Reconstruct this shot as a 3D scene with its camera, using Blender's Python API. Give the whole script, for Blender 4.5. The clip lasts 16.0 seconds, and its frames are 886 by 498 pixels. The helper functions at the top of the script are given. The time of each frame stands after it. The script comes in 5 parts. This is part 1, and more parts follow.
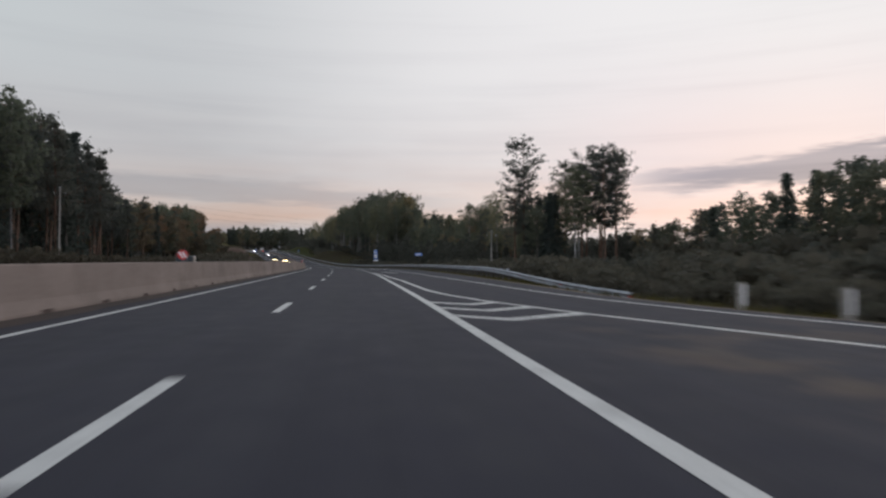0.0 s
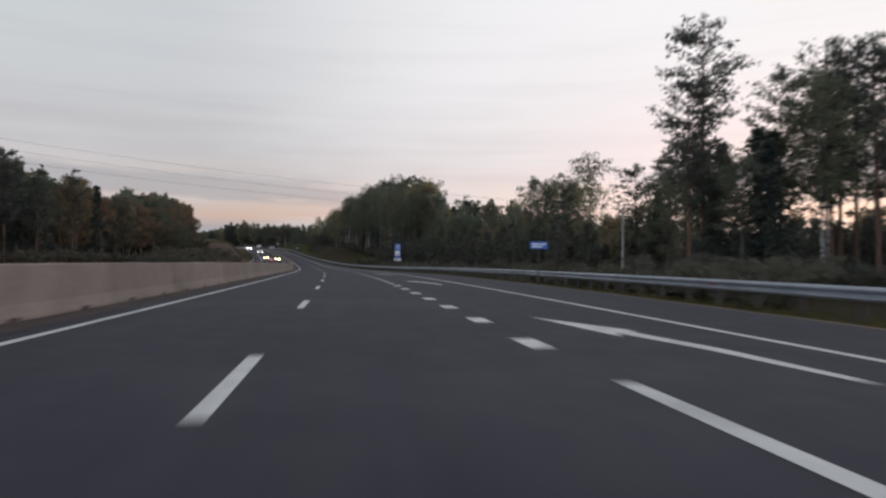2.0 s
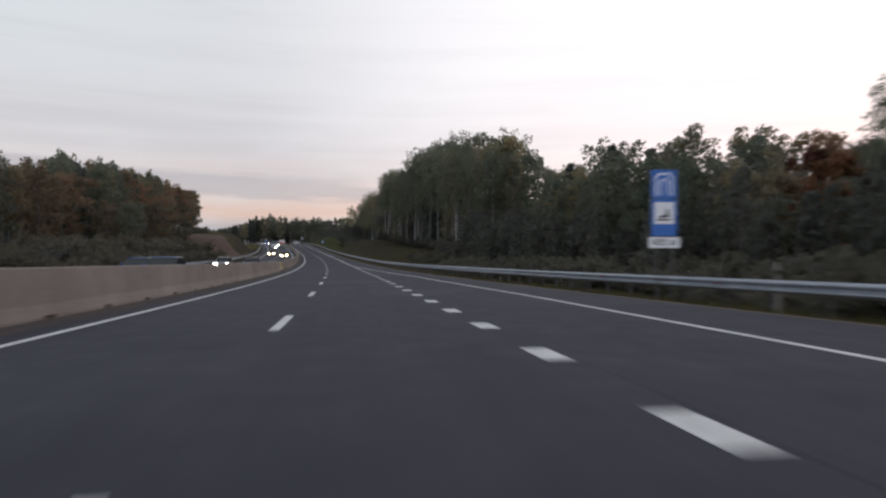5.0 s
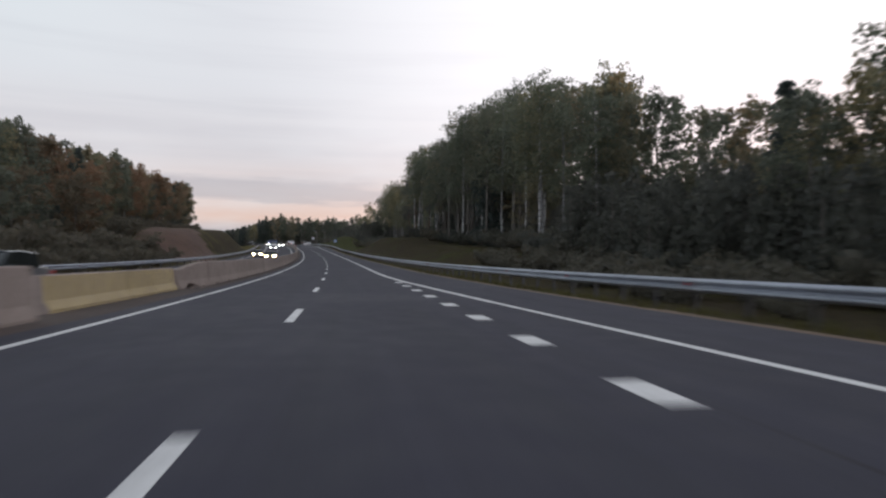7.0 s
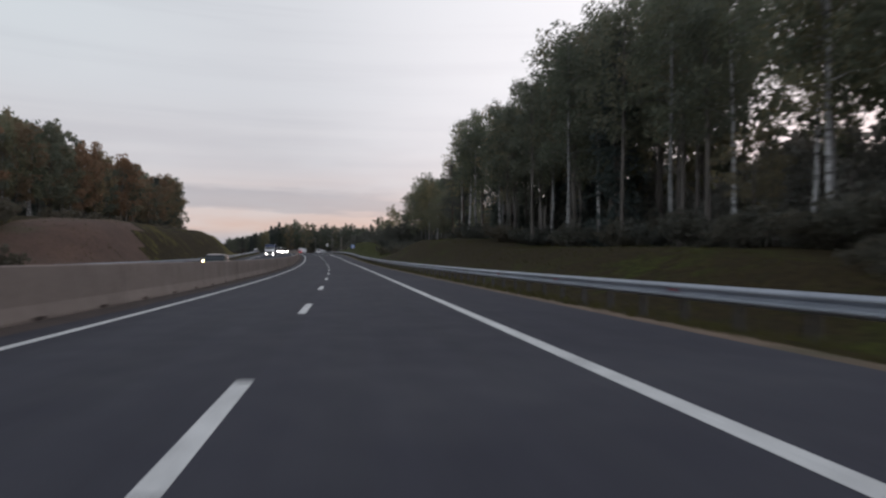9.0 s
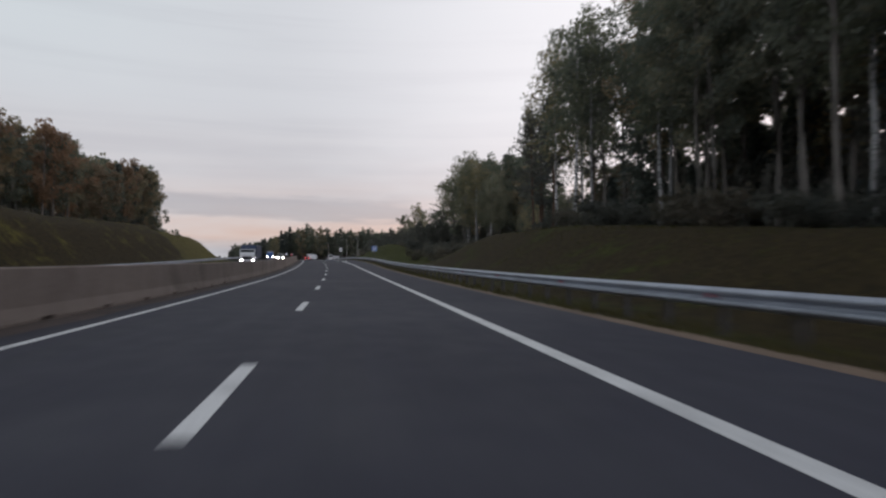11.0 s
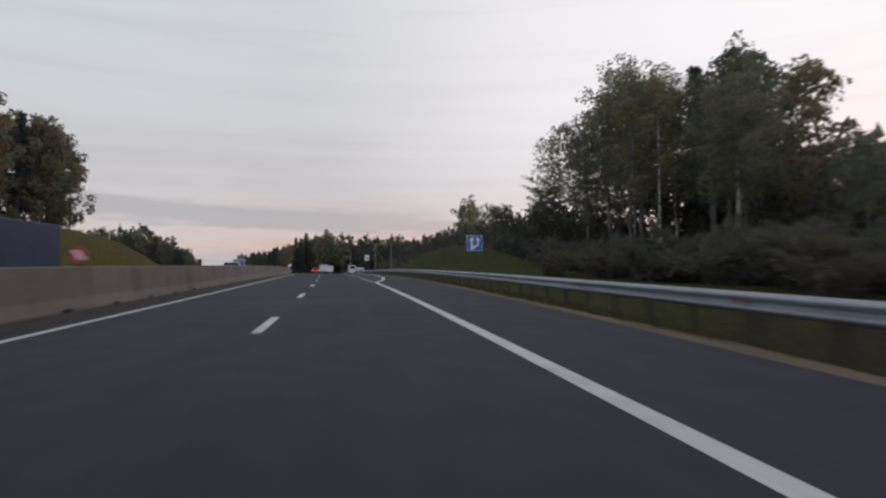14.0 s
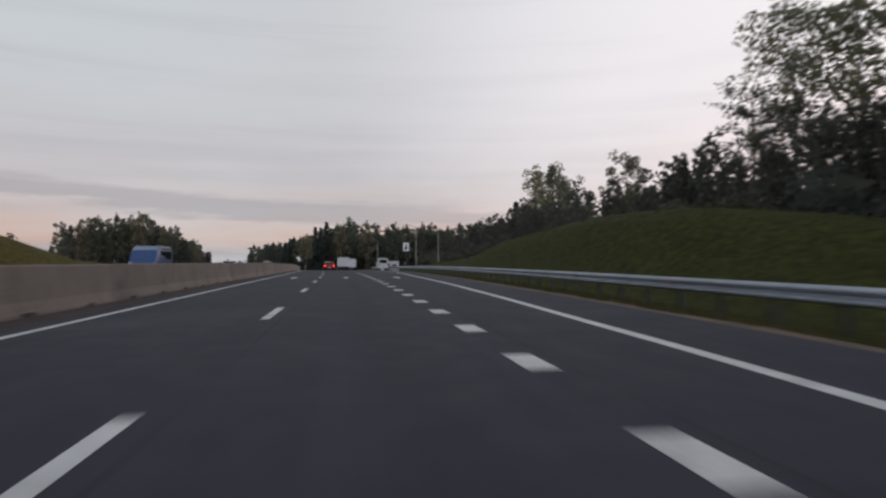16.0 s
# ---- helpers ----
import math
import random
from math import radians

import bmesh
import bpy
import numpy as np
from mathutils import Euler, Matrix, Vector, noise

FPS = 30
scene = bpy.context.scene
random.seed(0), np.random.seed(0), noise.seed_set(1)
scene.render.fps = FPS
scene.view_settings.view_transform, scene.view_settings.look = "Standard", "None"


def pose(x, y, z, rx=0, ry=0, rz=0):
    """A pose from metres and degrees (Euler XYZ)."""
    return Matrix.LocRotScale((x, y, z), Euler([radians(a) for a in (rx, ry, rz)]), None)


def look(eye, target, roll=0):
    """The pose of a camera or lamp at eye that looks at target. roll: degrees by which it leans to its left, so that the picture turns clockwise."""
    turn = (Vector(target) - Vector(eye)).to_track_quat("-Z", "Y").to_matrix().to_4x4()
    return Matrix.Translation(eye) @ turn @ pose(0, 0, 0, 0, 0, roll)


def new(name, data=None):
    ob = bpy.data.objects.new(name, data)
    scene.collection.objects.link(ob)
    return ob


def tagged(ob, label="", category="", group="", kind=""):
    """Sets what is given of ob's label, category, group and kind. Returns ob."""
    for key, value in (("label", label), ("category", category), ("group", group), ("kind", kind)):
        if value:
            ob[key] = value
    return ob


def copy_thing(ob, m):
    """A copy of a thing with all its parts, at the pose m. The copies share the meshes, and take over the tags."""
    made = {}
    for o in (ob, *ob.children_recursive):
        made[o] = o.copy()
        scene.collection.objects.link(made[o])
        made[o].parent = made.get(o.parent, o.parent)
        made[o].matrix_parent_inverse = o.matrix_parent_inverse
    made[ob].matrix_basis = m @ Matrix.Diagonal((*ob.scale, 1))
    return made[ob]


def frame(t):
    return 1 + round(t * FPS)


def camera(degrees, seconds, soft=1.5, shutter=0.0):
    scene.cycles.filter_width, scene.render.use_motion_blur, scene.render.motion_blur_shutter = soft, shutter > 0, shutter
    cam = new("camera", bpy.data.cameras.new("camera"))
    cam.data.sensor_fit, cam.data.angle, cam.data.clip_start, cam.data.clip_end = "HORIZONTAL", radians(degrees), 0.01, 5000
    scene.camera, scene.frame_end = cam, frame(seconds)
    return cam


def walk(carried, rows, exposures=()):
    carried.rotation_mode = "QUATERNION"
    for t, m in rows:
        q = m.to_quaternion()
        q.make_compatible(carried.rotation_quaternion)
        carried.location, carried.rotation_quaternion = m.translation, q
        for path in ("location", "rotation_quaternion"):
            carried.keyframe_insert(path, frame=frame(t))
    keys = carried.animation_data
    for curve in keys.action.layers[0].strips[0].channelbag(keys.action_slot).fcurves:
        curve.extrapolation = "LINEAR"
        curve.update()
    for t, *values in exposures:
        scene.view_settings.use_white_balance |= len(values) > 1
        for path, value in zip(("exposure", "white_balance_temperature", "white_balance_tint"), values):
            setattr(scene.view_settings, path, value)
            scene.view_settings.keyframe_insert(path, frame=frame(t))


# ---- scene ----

# ---------------------------------------------------------------- camera
cam = camera(66.55, 16.0, soft=2.4, shutter=0.5)
ROWS = [
    (0.0, 1.836, 0.000, 1.193, 91.383, -0.142, -7.054),
    (0.5, 1.612, 14.537, 1.299, 91.381, -0.188, -6.722),
    (1.0, 1.310, 29.130, 1.408, 91.587, -0.134, -6.213),
    (1.5, 0.919, 43.778, 1.503, 91.460, -0.083, -5.868),
    (2.0, 0.432, 58.479, 1.584, 91.349, -0.548, -6.634),
    (2.5, 0.080, 73.241, 1.649, 91.240, -0.208, -6.153),
    (3.0, -0.383, 88.057, 1.697, 91.378, -0.310, -5.869),
    (3.5, -0.920, 102.930, 1.727, 91.070, -0.079, -5.290),
    (4.0, -1.580, 117.856, 1.740, 91.052, -0.023, -4.681),
    (4.5, -2.509, 132.760, 1.739, 91.004, -0.034, -3.996),
    (5.0, -3.547, 147.587, 1.723, 91.047, -0.069, -3.672),
    (5.5, -4.688, 162.334, 1.695, 91.013, -0.032, -3.309),
    (6.0, -5.930, 177.003, 1.685, 91.118, 0.004, -2.960),
    (6.5, -7.267, 191.592, 1.708, 91.222, 0.041, -2.621),
    (7.0, -8.696, 206.101, 1.762, 91.325, 0.077, -2.293),
    (7.5, -10.214, 220.530, 1.854, 91.498, 0.114, -1.976),
    (8.0, -11.784, 234.883, 1.998, 91.653, 0.363, -1.533),
    (8.5, -13.444, 249.227, 2.195, 91.904, -0.098, -1.072),
    (9.0, -15.201, 263.633, 2.445, 92.192, -0.098, -0.743),
    (9.5, -17.035, 278.103, 2.738, 92.347, -0.004, -0.399),
    (10.0, -18.959, 292.636, 3.073, 92.501, 0.090, -0.045),
    (10.5, -20.992, 307.228, 3.450, 92.656, 0.184, 0.319),
    (11.0, -23.138, 321.878, 3.865, 92.780, 0.278, 0.684),
    (11.5, -25.397, 336.584, 4.315, 92.903, 0.372, 1.039),
    (12.0, -27.768, 351.348, 4.800, 93.090, 0.138, 1.374),
    (12.5, -30.232, 366.083, 5.320, 93.249, 0.126, 1.659),
    (13.0, -32.734, 380.711, 5.888, 93.435, 0.204, 2.121),
    (13.5, -35.310, 395.228, 6.506, 93.652, 0.152, 2.383),
    (14.0, -37.912, 409.641, 7.171, 93.786, 0.223, 2.717),
    (14.5, -40.594, 423.940, 7.832, 93.747, 0.172, 3.139),
    (15.0, -43.423, 438.112, 8.467, 93.684, 0.250, 3.689),
    (15.5, -46.339, 452.166, 9.076, 93.540, 0.286, 4.278),
    (16.0, -49.478, 466.340, 9.664, 93.140, 0.367, 4.774),
]
EXPOSURES = [(0.0, -0.14, 6330, 7), (2.5, 0.02, 6330, 8), (4.5, 0.17, 6340, 9), (7.5, 0.28, 6280, 10), (9.0, 0.10, 6280, 10), (11.5, 0.06, 6280, 10), (12.5, 0.05, 6300, 10), (13.5, -0.01, 6340, 10), (14.5, 0.03, 6360, 10), (16.0, -0.08, 6360, 10)]
walk(cam, [(r[0], pose(*r[1:])) for r in ROWS], EXPOSURES)

# ---------------------------------------------------------------- sky and sun
SUN_AZ, SUN_EL = radians(38), radians(7)      # to the right of the first heading, low behind the cloud deck
world = bpy.data.worlds.new("dusk_sky")
scene.world = world
world.use_nodes = True


class Nodes:
    """Short hands for building a node tree."""

    def __init__(self, tree):
        self.t = tree

    def add(self, kind, **kw):
        n = self.t.nodes.new(kind)
        for k, v in kw.items():
            if k == "op":
                n.operation = v
            elif k == "blend":
                n.data_type, n.blend_type = "RGBA", v
            elif k == "dims":
                n.noise_dimensions = v
        return n

    def link(self, a, b):
        self.t.links.new(a, b)

    def put(self, sock, v):
        if hasattr(v, "links"):
            self.t.links.new(v, sock)
        else:
            sock.default_value = v

    def math(self, op, a, b=0.0, c=0.0):
        n = self.add("ShaderNodeMath", op=op)
        self.put(n.inputs[0], a), self.put(n.inputs[1], b), self.put(n.inputs[2], c)
        return n.outputs[0]

    def smooth(self, v, a, b, lo=0.0, hi=1.0):
        n = self.add("ShaderNodeMapRange")
        n.interpolation_type = "SMOOTHSTEP"
        for i, x in enumerate((v, a, b, lo, hi)):
            self.put(n.inputs[i], x)
        return n.outputs[0]

    def mix(self, f, a, b, blend="MIX"):
        n = self.add("ShaderNodeMix", blend=blend)
        self.put(n.inputs[0], f)
        for i, x in ((6, a), (7, b)):
            self.put(n.inputs[i], x if hasattr(x, "links") else (*x, 1))
        return n.outputs[2]

    def noise(self, vec, scale, detail=4.0, rough=0.55):
        n = self.add("ShaderNodeTexNoise")
        if vec is not None:
            self.link(vec, n.inputs["Vector"])
        n.inputs["Scale"].default_value, n.inputs["Detail"].default_value, n.inputs["Roughness"].default_value = scale, detail, rough
        return n.outputs["Fac"]

    def ramp(self, v, stops):
        n = self.add("ShaderNodeValToRGB")
        e = n.color_ramp.elements
        while len(e) < len(stops):
            e.new(0.5)
        for el, (p, c) in zip(e, stops):
            el.position, el.color = p, (*c, 1)
        self.put(n.inputs[0], v)
        return n.outputs[0]

    def vec(self, x, y, z):
        n = self.add("ShaderNodeCombineXYZ")
        for i, v in enumerate((x, y, z)):
            self.put(n.inputs[i], v)
        return n.outputs[0]


def build_sky():
    w = Nodes(world.node_tree)
    bg = world.node_tree.nodes["Background"]
    sep = w.add("ShaderNodeSeparateXYZ")
    w.link(w.add("ShaderNodeTexCoord").outputs["Generated"], sep.inputs[0])
    x, y, z = sep.outputs
    az = w.math("ARCTAN2", x, y)
    el = w.math("MAXIMUM", z, 0.0)
    # long streaks of stratus, flattened towards the horizon
    flat = w.math("DIVIDE", 1.0, w.math("ADD", el, 0.10))
    deck = w.vec(w.math("MULTIPLY", x, flat), w.math("MULTIPLY", y, flat), 0.0)
    streak = w.noise(w.vec(w.math("MULTIPLY", az, 0.9), w.math("MULTIPLY", el, 24.0), 3.1), 1.5, 6.0, 0.55)
    broad = w.noise(deck, 0.55, 4.0, 0.55)
    col = w.ramp(el, [(0.0, (0.32, 0.32, 0.37)), (0.045, (0.36, 0.335, 0.37)), (0.065, (0.66, 0.46, 0.385)), (0.098, (0.66, 0.52, 0.475)),
                      (0.15, (0.625, 0.575, 0.575)), (0.25, (0.645, 0.63, 0.64)), (0.42, (0.67, 0.67, 0.68)), (0.62, (0.42, 0.43, 0.46)), (1.0, (0.22, 0.24, 0.285))])
    col = w.mix(w.smooth(streak, 0.40, 0.74, 0.0, 0.34), col, (0.46, 0.445, 0.475), "MIX")
    thin = w.math("MULTIPLY", w.smooth(broad, 0.35, 0.70), 0.55)
    col = w.mix(thin, col, (0.70, 0.685, 0.69))
    # the low grey bank that lies over the pale strip at the horizon
    edge = w.math("MULTIPLY", w.math("SUBTRACT", w.noise(w.vec(w.math("MULTIPLY", az, 5.0), w.math("MULTIPLY", el, 40.0), 8.0), 1.2, 4.0, 0.6), 0.5), 0.05)
    hgt = w.math("ADD", el, edge)
    slope = w.math("ADD", hgt, w.math("MULTIPLY", az, 0.05))
    bank = w.math("MULTIPLY", w.smooth(slope, 0.076, 0.088), w.smooth(slope, 0.118, 0.098))
    bank = w.math("MULTIPLY", bank, w.smooth(az, 0.25, 0.0, 0.0, 0.5))
    col = w.mix(bank, col, (0.36, 0.34, 0.37))
    # one heavier cloud further round to the right
    da = w.math("DIVIDE", w.math("SUBTRACT", az, 0.74), 0.36)
    de = w.math("DIVIDE", w.math("SUBTRACT", w.math("SUBTRACT", hgt, w.math("MULTIPLY", az, 0.06)), 0.092), 0.026)
    blot = w.math("ADD", w.math("MULTIPLY", da, da), w.math("MULTIPLY", de, de))
    col = w.mix(w.smooth(blot, 1.15, 0.45, 0.0, 0.92), col, w.mix(w.smooth(streak, 0.40, 0.62), (0.150, 0.180, 0.260), (0.24, 0.26, 0.33)))
    # the brightness where the sun stands behind the deck
    d = w.math("ADD", w.math("MULTIPLY", x, math.sin(0.62) * math.cos(0.30)), w.math("ADD", w.math("MULTIPLY", y, math.cos(0.62) * math.cos(0.30)), w.math("MULTIPLY", z, math.sin(0.30))))
    glow = w.smooth(d, 0.65, 1.0)
    col = w.mix(1.0, col, w.mix(glow, (1.0, 1.01, 1.02), (1.48, 1.42, 1.41)), "MULTIPLY")
    # a cold tinge high on the side away from the sunset, a rosy one beneath its glow
    col = w.mix(w.math("MULTIPLY", w.smooth(az, -0.20, -0.60), w.smooth(el, 0.14, 0.36)), col, w.mix(1.0, col, (0.965, 1.01, 1.01), "MULTIPLY"))
    col = w.mix(w.math("MULTIPLY", w.smooth(az, 0.15, 0.50), w.smooth(el, 0.34, 0.14)), col, w.mix(1.0, col, (1.05, 0.97, 0.985), "MULTIPLY"))
    # added fill: the unseen low sky behind is made bluer and brighter for upright surfaces
    rear_fill = w.math("MULTIPLY", w.smooth(y, 0.25, -0.45), w.smooth(el, 0.60, 0.20))
    col = w.mix(1.0, col, w.mix(rear_fill, (1.0, 1.0, 1.0), (2.45, 2.55, 2.8)), "MULTIPLY")
    # clear sky high above, thinly let through
    sky = w.add("ShaderNodeTexSky")
    sky.sky_type, sky.sun_disc = "NISHITA", False
    sky.sun_elevation, sky.sun_rotation = SUN_EL, SUN_AZ
    col = w.mix(0.06, col, w.mix(1.0, sky.outputs[0], (0.10, 0.10, 0.10), "MULTIPLY"))
    w.link(col, bg.inputs[0])
    bg.inputs[1].default_value = 1.0


build_sky()
sun_data = bpy.data.lights.new("sun", "SUN")
sun_data.energy, sun_data.angle, sun_data.color = 0.25, radians(14), (1.0, 0.88, 0.80)
sun = new("sun", sun_data)
far_sun = Vector((math.sin(SUN_AZ) * math.cos(SUN_EL), math.cos(SUN_AZ) * math.cos(SUN_EL), math.sin(SUN_EL)))
sun.matrix_world = look(far_sun * 500 + Vector((0, 0, 200)), Vector((0, 0, 200)))

# ---------------------------------------------------------------- the line of the road
# s runs along the road in metres, u is the distance to the right of the dashed line between the two lanes.
BEND = [(-160, 0.30), (-40, 0.368), (30, 0.698), (100, 0.949), (170, 0.825), (240, 0.742), (310, 0.819), (380, 0.708), (450, 0.916),
        (520, 0.718), (590, 0.547), (660, 0.468), (730, 0.431), (800, 0.413), (870, 0.40), (960, 0.0), (3000, 0.0)]   # degrees to the left in 30 m
RISE = [(-160, -1.0), (-40, -1.0), (10, 0.835), (60, 0.496), (110, 0.096), (160, -0.226), (210, 0.519), (260, 1.779), (310, 2.713),
        (360, 3.442), (410, 4.657), (460, 4.129), (510, 3.5), (560, 3.1), (610, 2.5), (660, 2.2), (760, 2.15), (860, 2.1), (1000, 1.2), (1200, 0.3), (3000, 0.0)]   # percent
EDGE = [(-60, 30), (-20, 20), (0, 15.2), (11, 12.3), (15, 11.3), (23, 10.3), (45, 10.7), (68, 11.2), (100, 12.3), (130, 12.6), (165, 11.1), (200, 9.4), (230, 8.1),
        (258, 7.2), (345, 6.4), (375, 6.4), (405, 6.5), (434, 7.2), (464, 8.1), (500, 9.2), (560, 11.5), (640, 11.5), (700, 8), (1500, 8)]     # edge of the asphalt
RAIL = [(18, 11.1), (34, 11.3), (65, 12.0), (100, 13.3), (130, 13.6), (165, 12.1), (200, 10.6), (230, 9.15), (258, 8.3), (345, 7.4), (375, 7.5),
        (405, 7.4), (434, 8.2), (464, 9.2), (500, 10.4), (560, 12.6), (640, 12.6)]
BERM_RIGHT = [(-160, -0.9), (262, -0.9), (290, 1.4), (300, 2.2), (352, 2.5), (380, 4.1), (402, 4.2), (416, 2.4), (430, 0.2), (462, 0.0), (474, 0.4), (482, 1.5), (490, 2.5), (496, 3.3), (503, 4.1), (515, 4.5), (533, 4.2),
              (546, 3.6), (563, 2.0), (582, 1.6), (600, 1.2), (640, 0.4), (1500, 0.4)]
BERM_LEFT = [(-160, 0.2), (332, 0.3), (346, 4.9), (360, 6.0), (376, 5.9), (398, 5.6), (425, 5.9), (445, 5.6), (475, 5.6), (490, 5.7), (500, 5.9), (511, 6.2), (526, 6.0), (535, 5.5), (543, 4.7), (552, 3.7), (569, 1.9), (600, 0.6), (1500, 0.2)]
SETBACK_LEFT = [(-160, 0.0), (440, 0.0), (480, 3.0), (510, 5.0), (560, 6.0), (1500, 6.0)]      # how far the left bank draws back from the road


def key(rows, s):
    return np.interp(s, [r[0] for r in rows], [r[1] for r in rows])


STEP = 2.0
GRID = np.arange(-160, 2800, STEP)
WAY = np.cumsum(np.radians(key(BEND, GRID)) * STEP / 30)
WAY -= np.interp(0, GRID, WAY)
WX, WY, WZ = np.cumsum(-np.sin(WAY) * STEP), np.cumsum(np.cos(WAY) * STEP), np.cumsum(key(RISE, GRID) / 100 * STEP)
WX, WY, WZ = (a - np.interp(0, GRID, a) for a in (WX, WY, WZ))


def on_road(s, u=0.0, up=0.0):
    h = np.interp(s, GRID, WAY)
    return Vector((np.interp(s, GRID, WX) + u * math.cos(h), np.interp(s, GRID, WY) + u * math.sin(h), np.interp(s, GRID, WZ) + up))


def heading(s):
    return math.degrees(np.interp(s, GRID, WAY))


def lie(s):
    """How far up from the horizontal the road points at s, in degrees."""
    return math.degrees(math.atan(key(RISE, s) / 100))


def ease(x):
    x = min(max(x, 0.0), 1.0)
    return x * x * (3 - 2 * x)


def lay(s, u):
    """Height of the open ground over the road's own height at s."""
    a = key(EDGE, s)
    if -16.6 <= u <= a:
        return -0.12
    if u > a:
        d, b = u - a, float(key(BERM_RIGHT, s))
        toe = -0.75 if b < 1 else -0.45
        if d < 1.4:
            h = -0.06 - 0.04 * d
        elif d < 4.0:
            h = -0.12 + (toe + 0.12) * ease((d - 1.4) / 2.6)
        else:
            h = toe + (b - toe) * ease((d - 4.0) / max(21.0 - a - 4.0, 5.0))
            if s > 462:
                h -= 0.85 * max(b, 0.0) * ease((u - 21.5) / 9.0) * ease((s - 462) / 10)      # the last mound falls away behind its crest
    else:
        d, b = -16.6 - u, float(key(BERM_LEFT, s))
        if d < 1.2:
            h = -0.08
        elif d < 3.5:
            h = -0.08 - 0.5 * ease((d - 1.2) / 2.3)
        else:
            h = -0.58 + (b + 0.58) * ease((d - 3.5 - float(key(SETBACK_LEFT, s))) / 8.5)
    if d > 5:
        h += 0.35 * ease((d - 5) / 12) * noise.noise(Vector((s * 0.045, u * 0.06, 0.0))) + 0.12 * noise.noise(Vector((s * 0.21, u * 0.25, 4.0)))
    return h


def ground_at(s, u):
    return on_road(s, u, lay(s, u))


# ---------------------------------------------------------------- materials
def shade(name, rough=0.8, metal=0.0):
    m = bpy.data.materials.new(name)
    m.use_nodes = True
    n = Nodes(m.node_tree)
    b = m.node_tree.nodes["Principled BSDF"]
    b.inputs["Roughness"].default_value, b.inputs["Metallic"].default_value = rough, metal
    return m, n, b


def world_place(n):
    return n.add("ShaderNodeNewGeometry").outputs["Position"]


def bump(n, b, h, strength, distance=0.02):
    k = n.add("ShaderNodeBump")
    k.inputs["Strength"].default_value, k.inputs["Distance"].default_value = strength, distance
    n.link(h, k.inputs["Height"])
    n.link(k.outputs[0], b.inputs["Normal"])


def two_scale(name, dark, light, fine, coarse, rough=0.85, relief=0.3, metal=0.0, stain=None, by_object=0.0):
    """A surface that varies at two scales, with fine relief and, if given, stains of another colour."""
    m, n, b = shade(name, rough, metal)
    p = world_place(n)
    f, c = n.noise(p, fine, 3), n.noise(p, coarse, 4)
    v = n.math("ADD", n.math("MULTIPLY", f, 0.5), n.math("MULTIPLY", c, 0.5))
    col = n.ramp(v, [(0.32, dark), (0.68, light)])
    if stain:
        col = n.mix(n.smooth(n.noise(p, coarse * 0.4, 5, 0.65), 0.52, 0.72, 0.0, 0.7), col, stain)
    if by_object:
        r = n.add("ShaderNodeObjectInfo").outputs["Random"]
        col = n.mix(1.0, col, n.ramp(r, [(0.0, (1 - by_object,) * 3), (1.0, (1 + by_object,) * 3)]), "MULTIPLY")
    n.link(col, b.inputs["Base Color"])
    bump(n, b, f, relief)
    return m


def plain(name, c, rough=0.5, metal=0.0, coat=0.0):
    m, n, b = shade(name, rough, metal)
    f = n.noise(None, 6.0, 3)
    n.link(n.mix(f, tuple(x * 0.88 for x in c), tuple(min(1, x * 1.1) for x in c)), b.inputs["Base Color"])
    b.inputs["Coat Weight"].default_value = coat
    return m


def glowing(name, c, power):
    m, n, b = shade(name, 0.3)
    b.inputs["Base Color"].default_value = (*c, 1)
    b.inputs["Emission Color"].default_value = (*c, 1)
    b.inputs["Emission Strength"].default_value = power
    return m


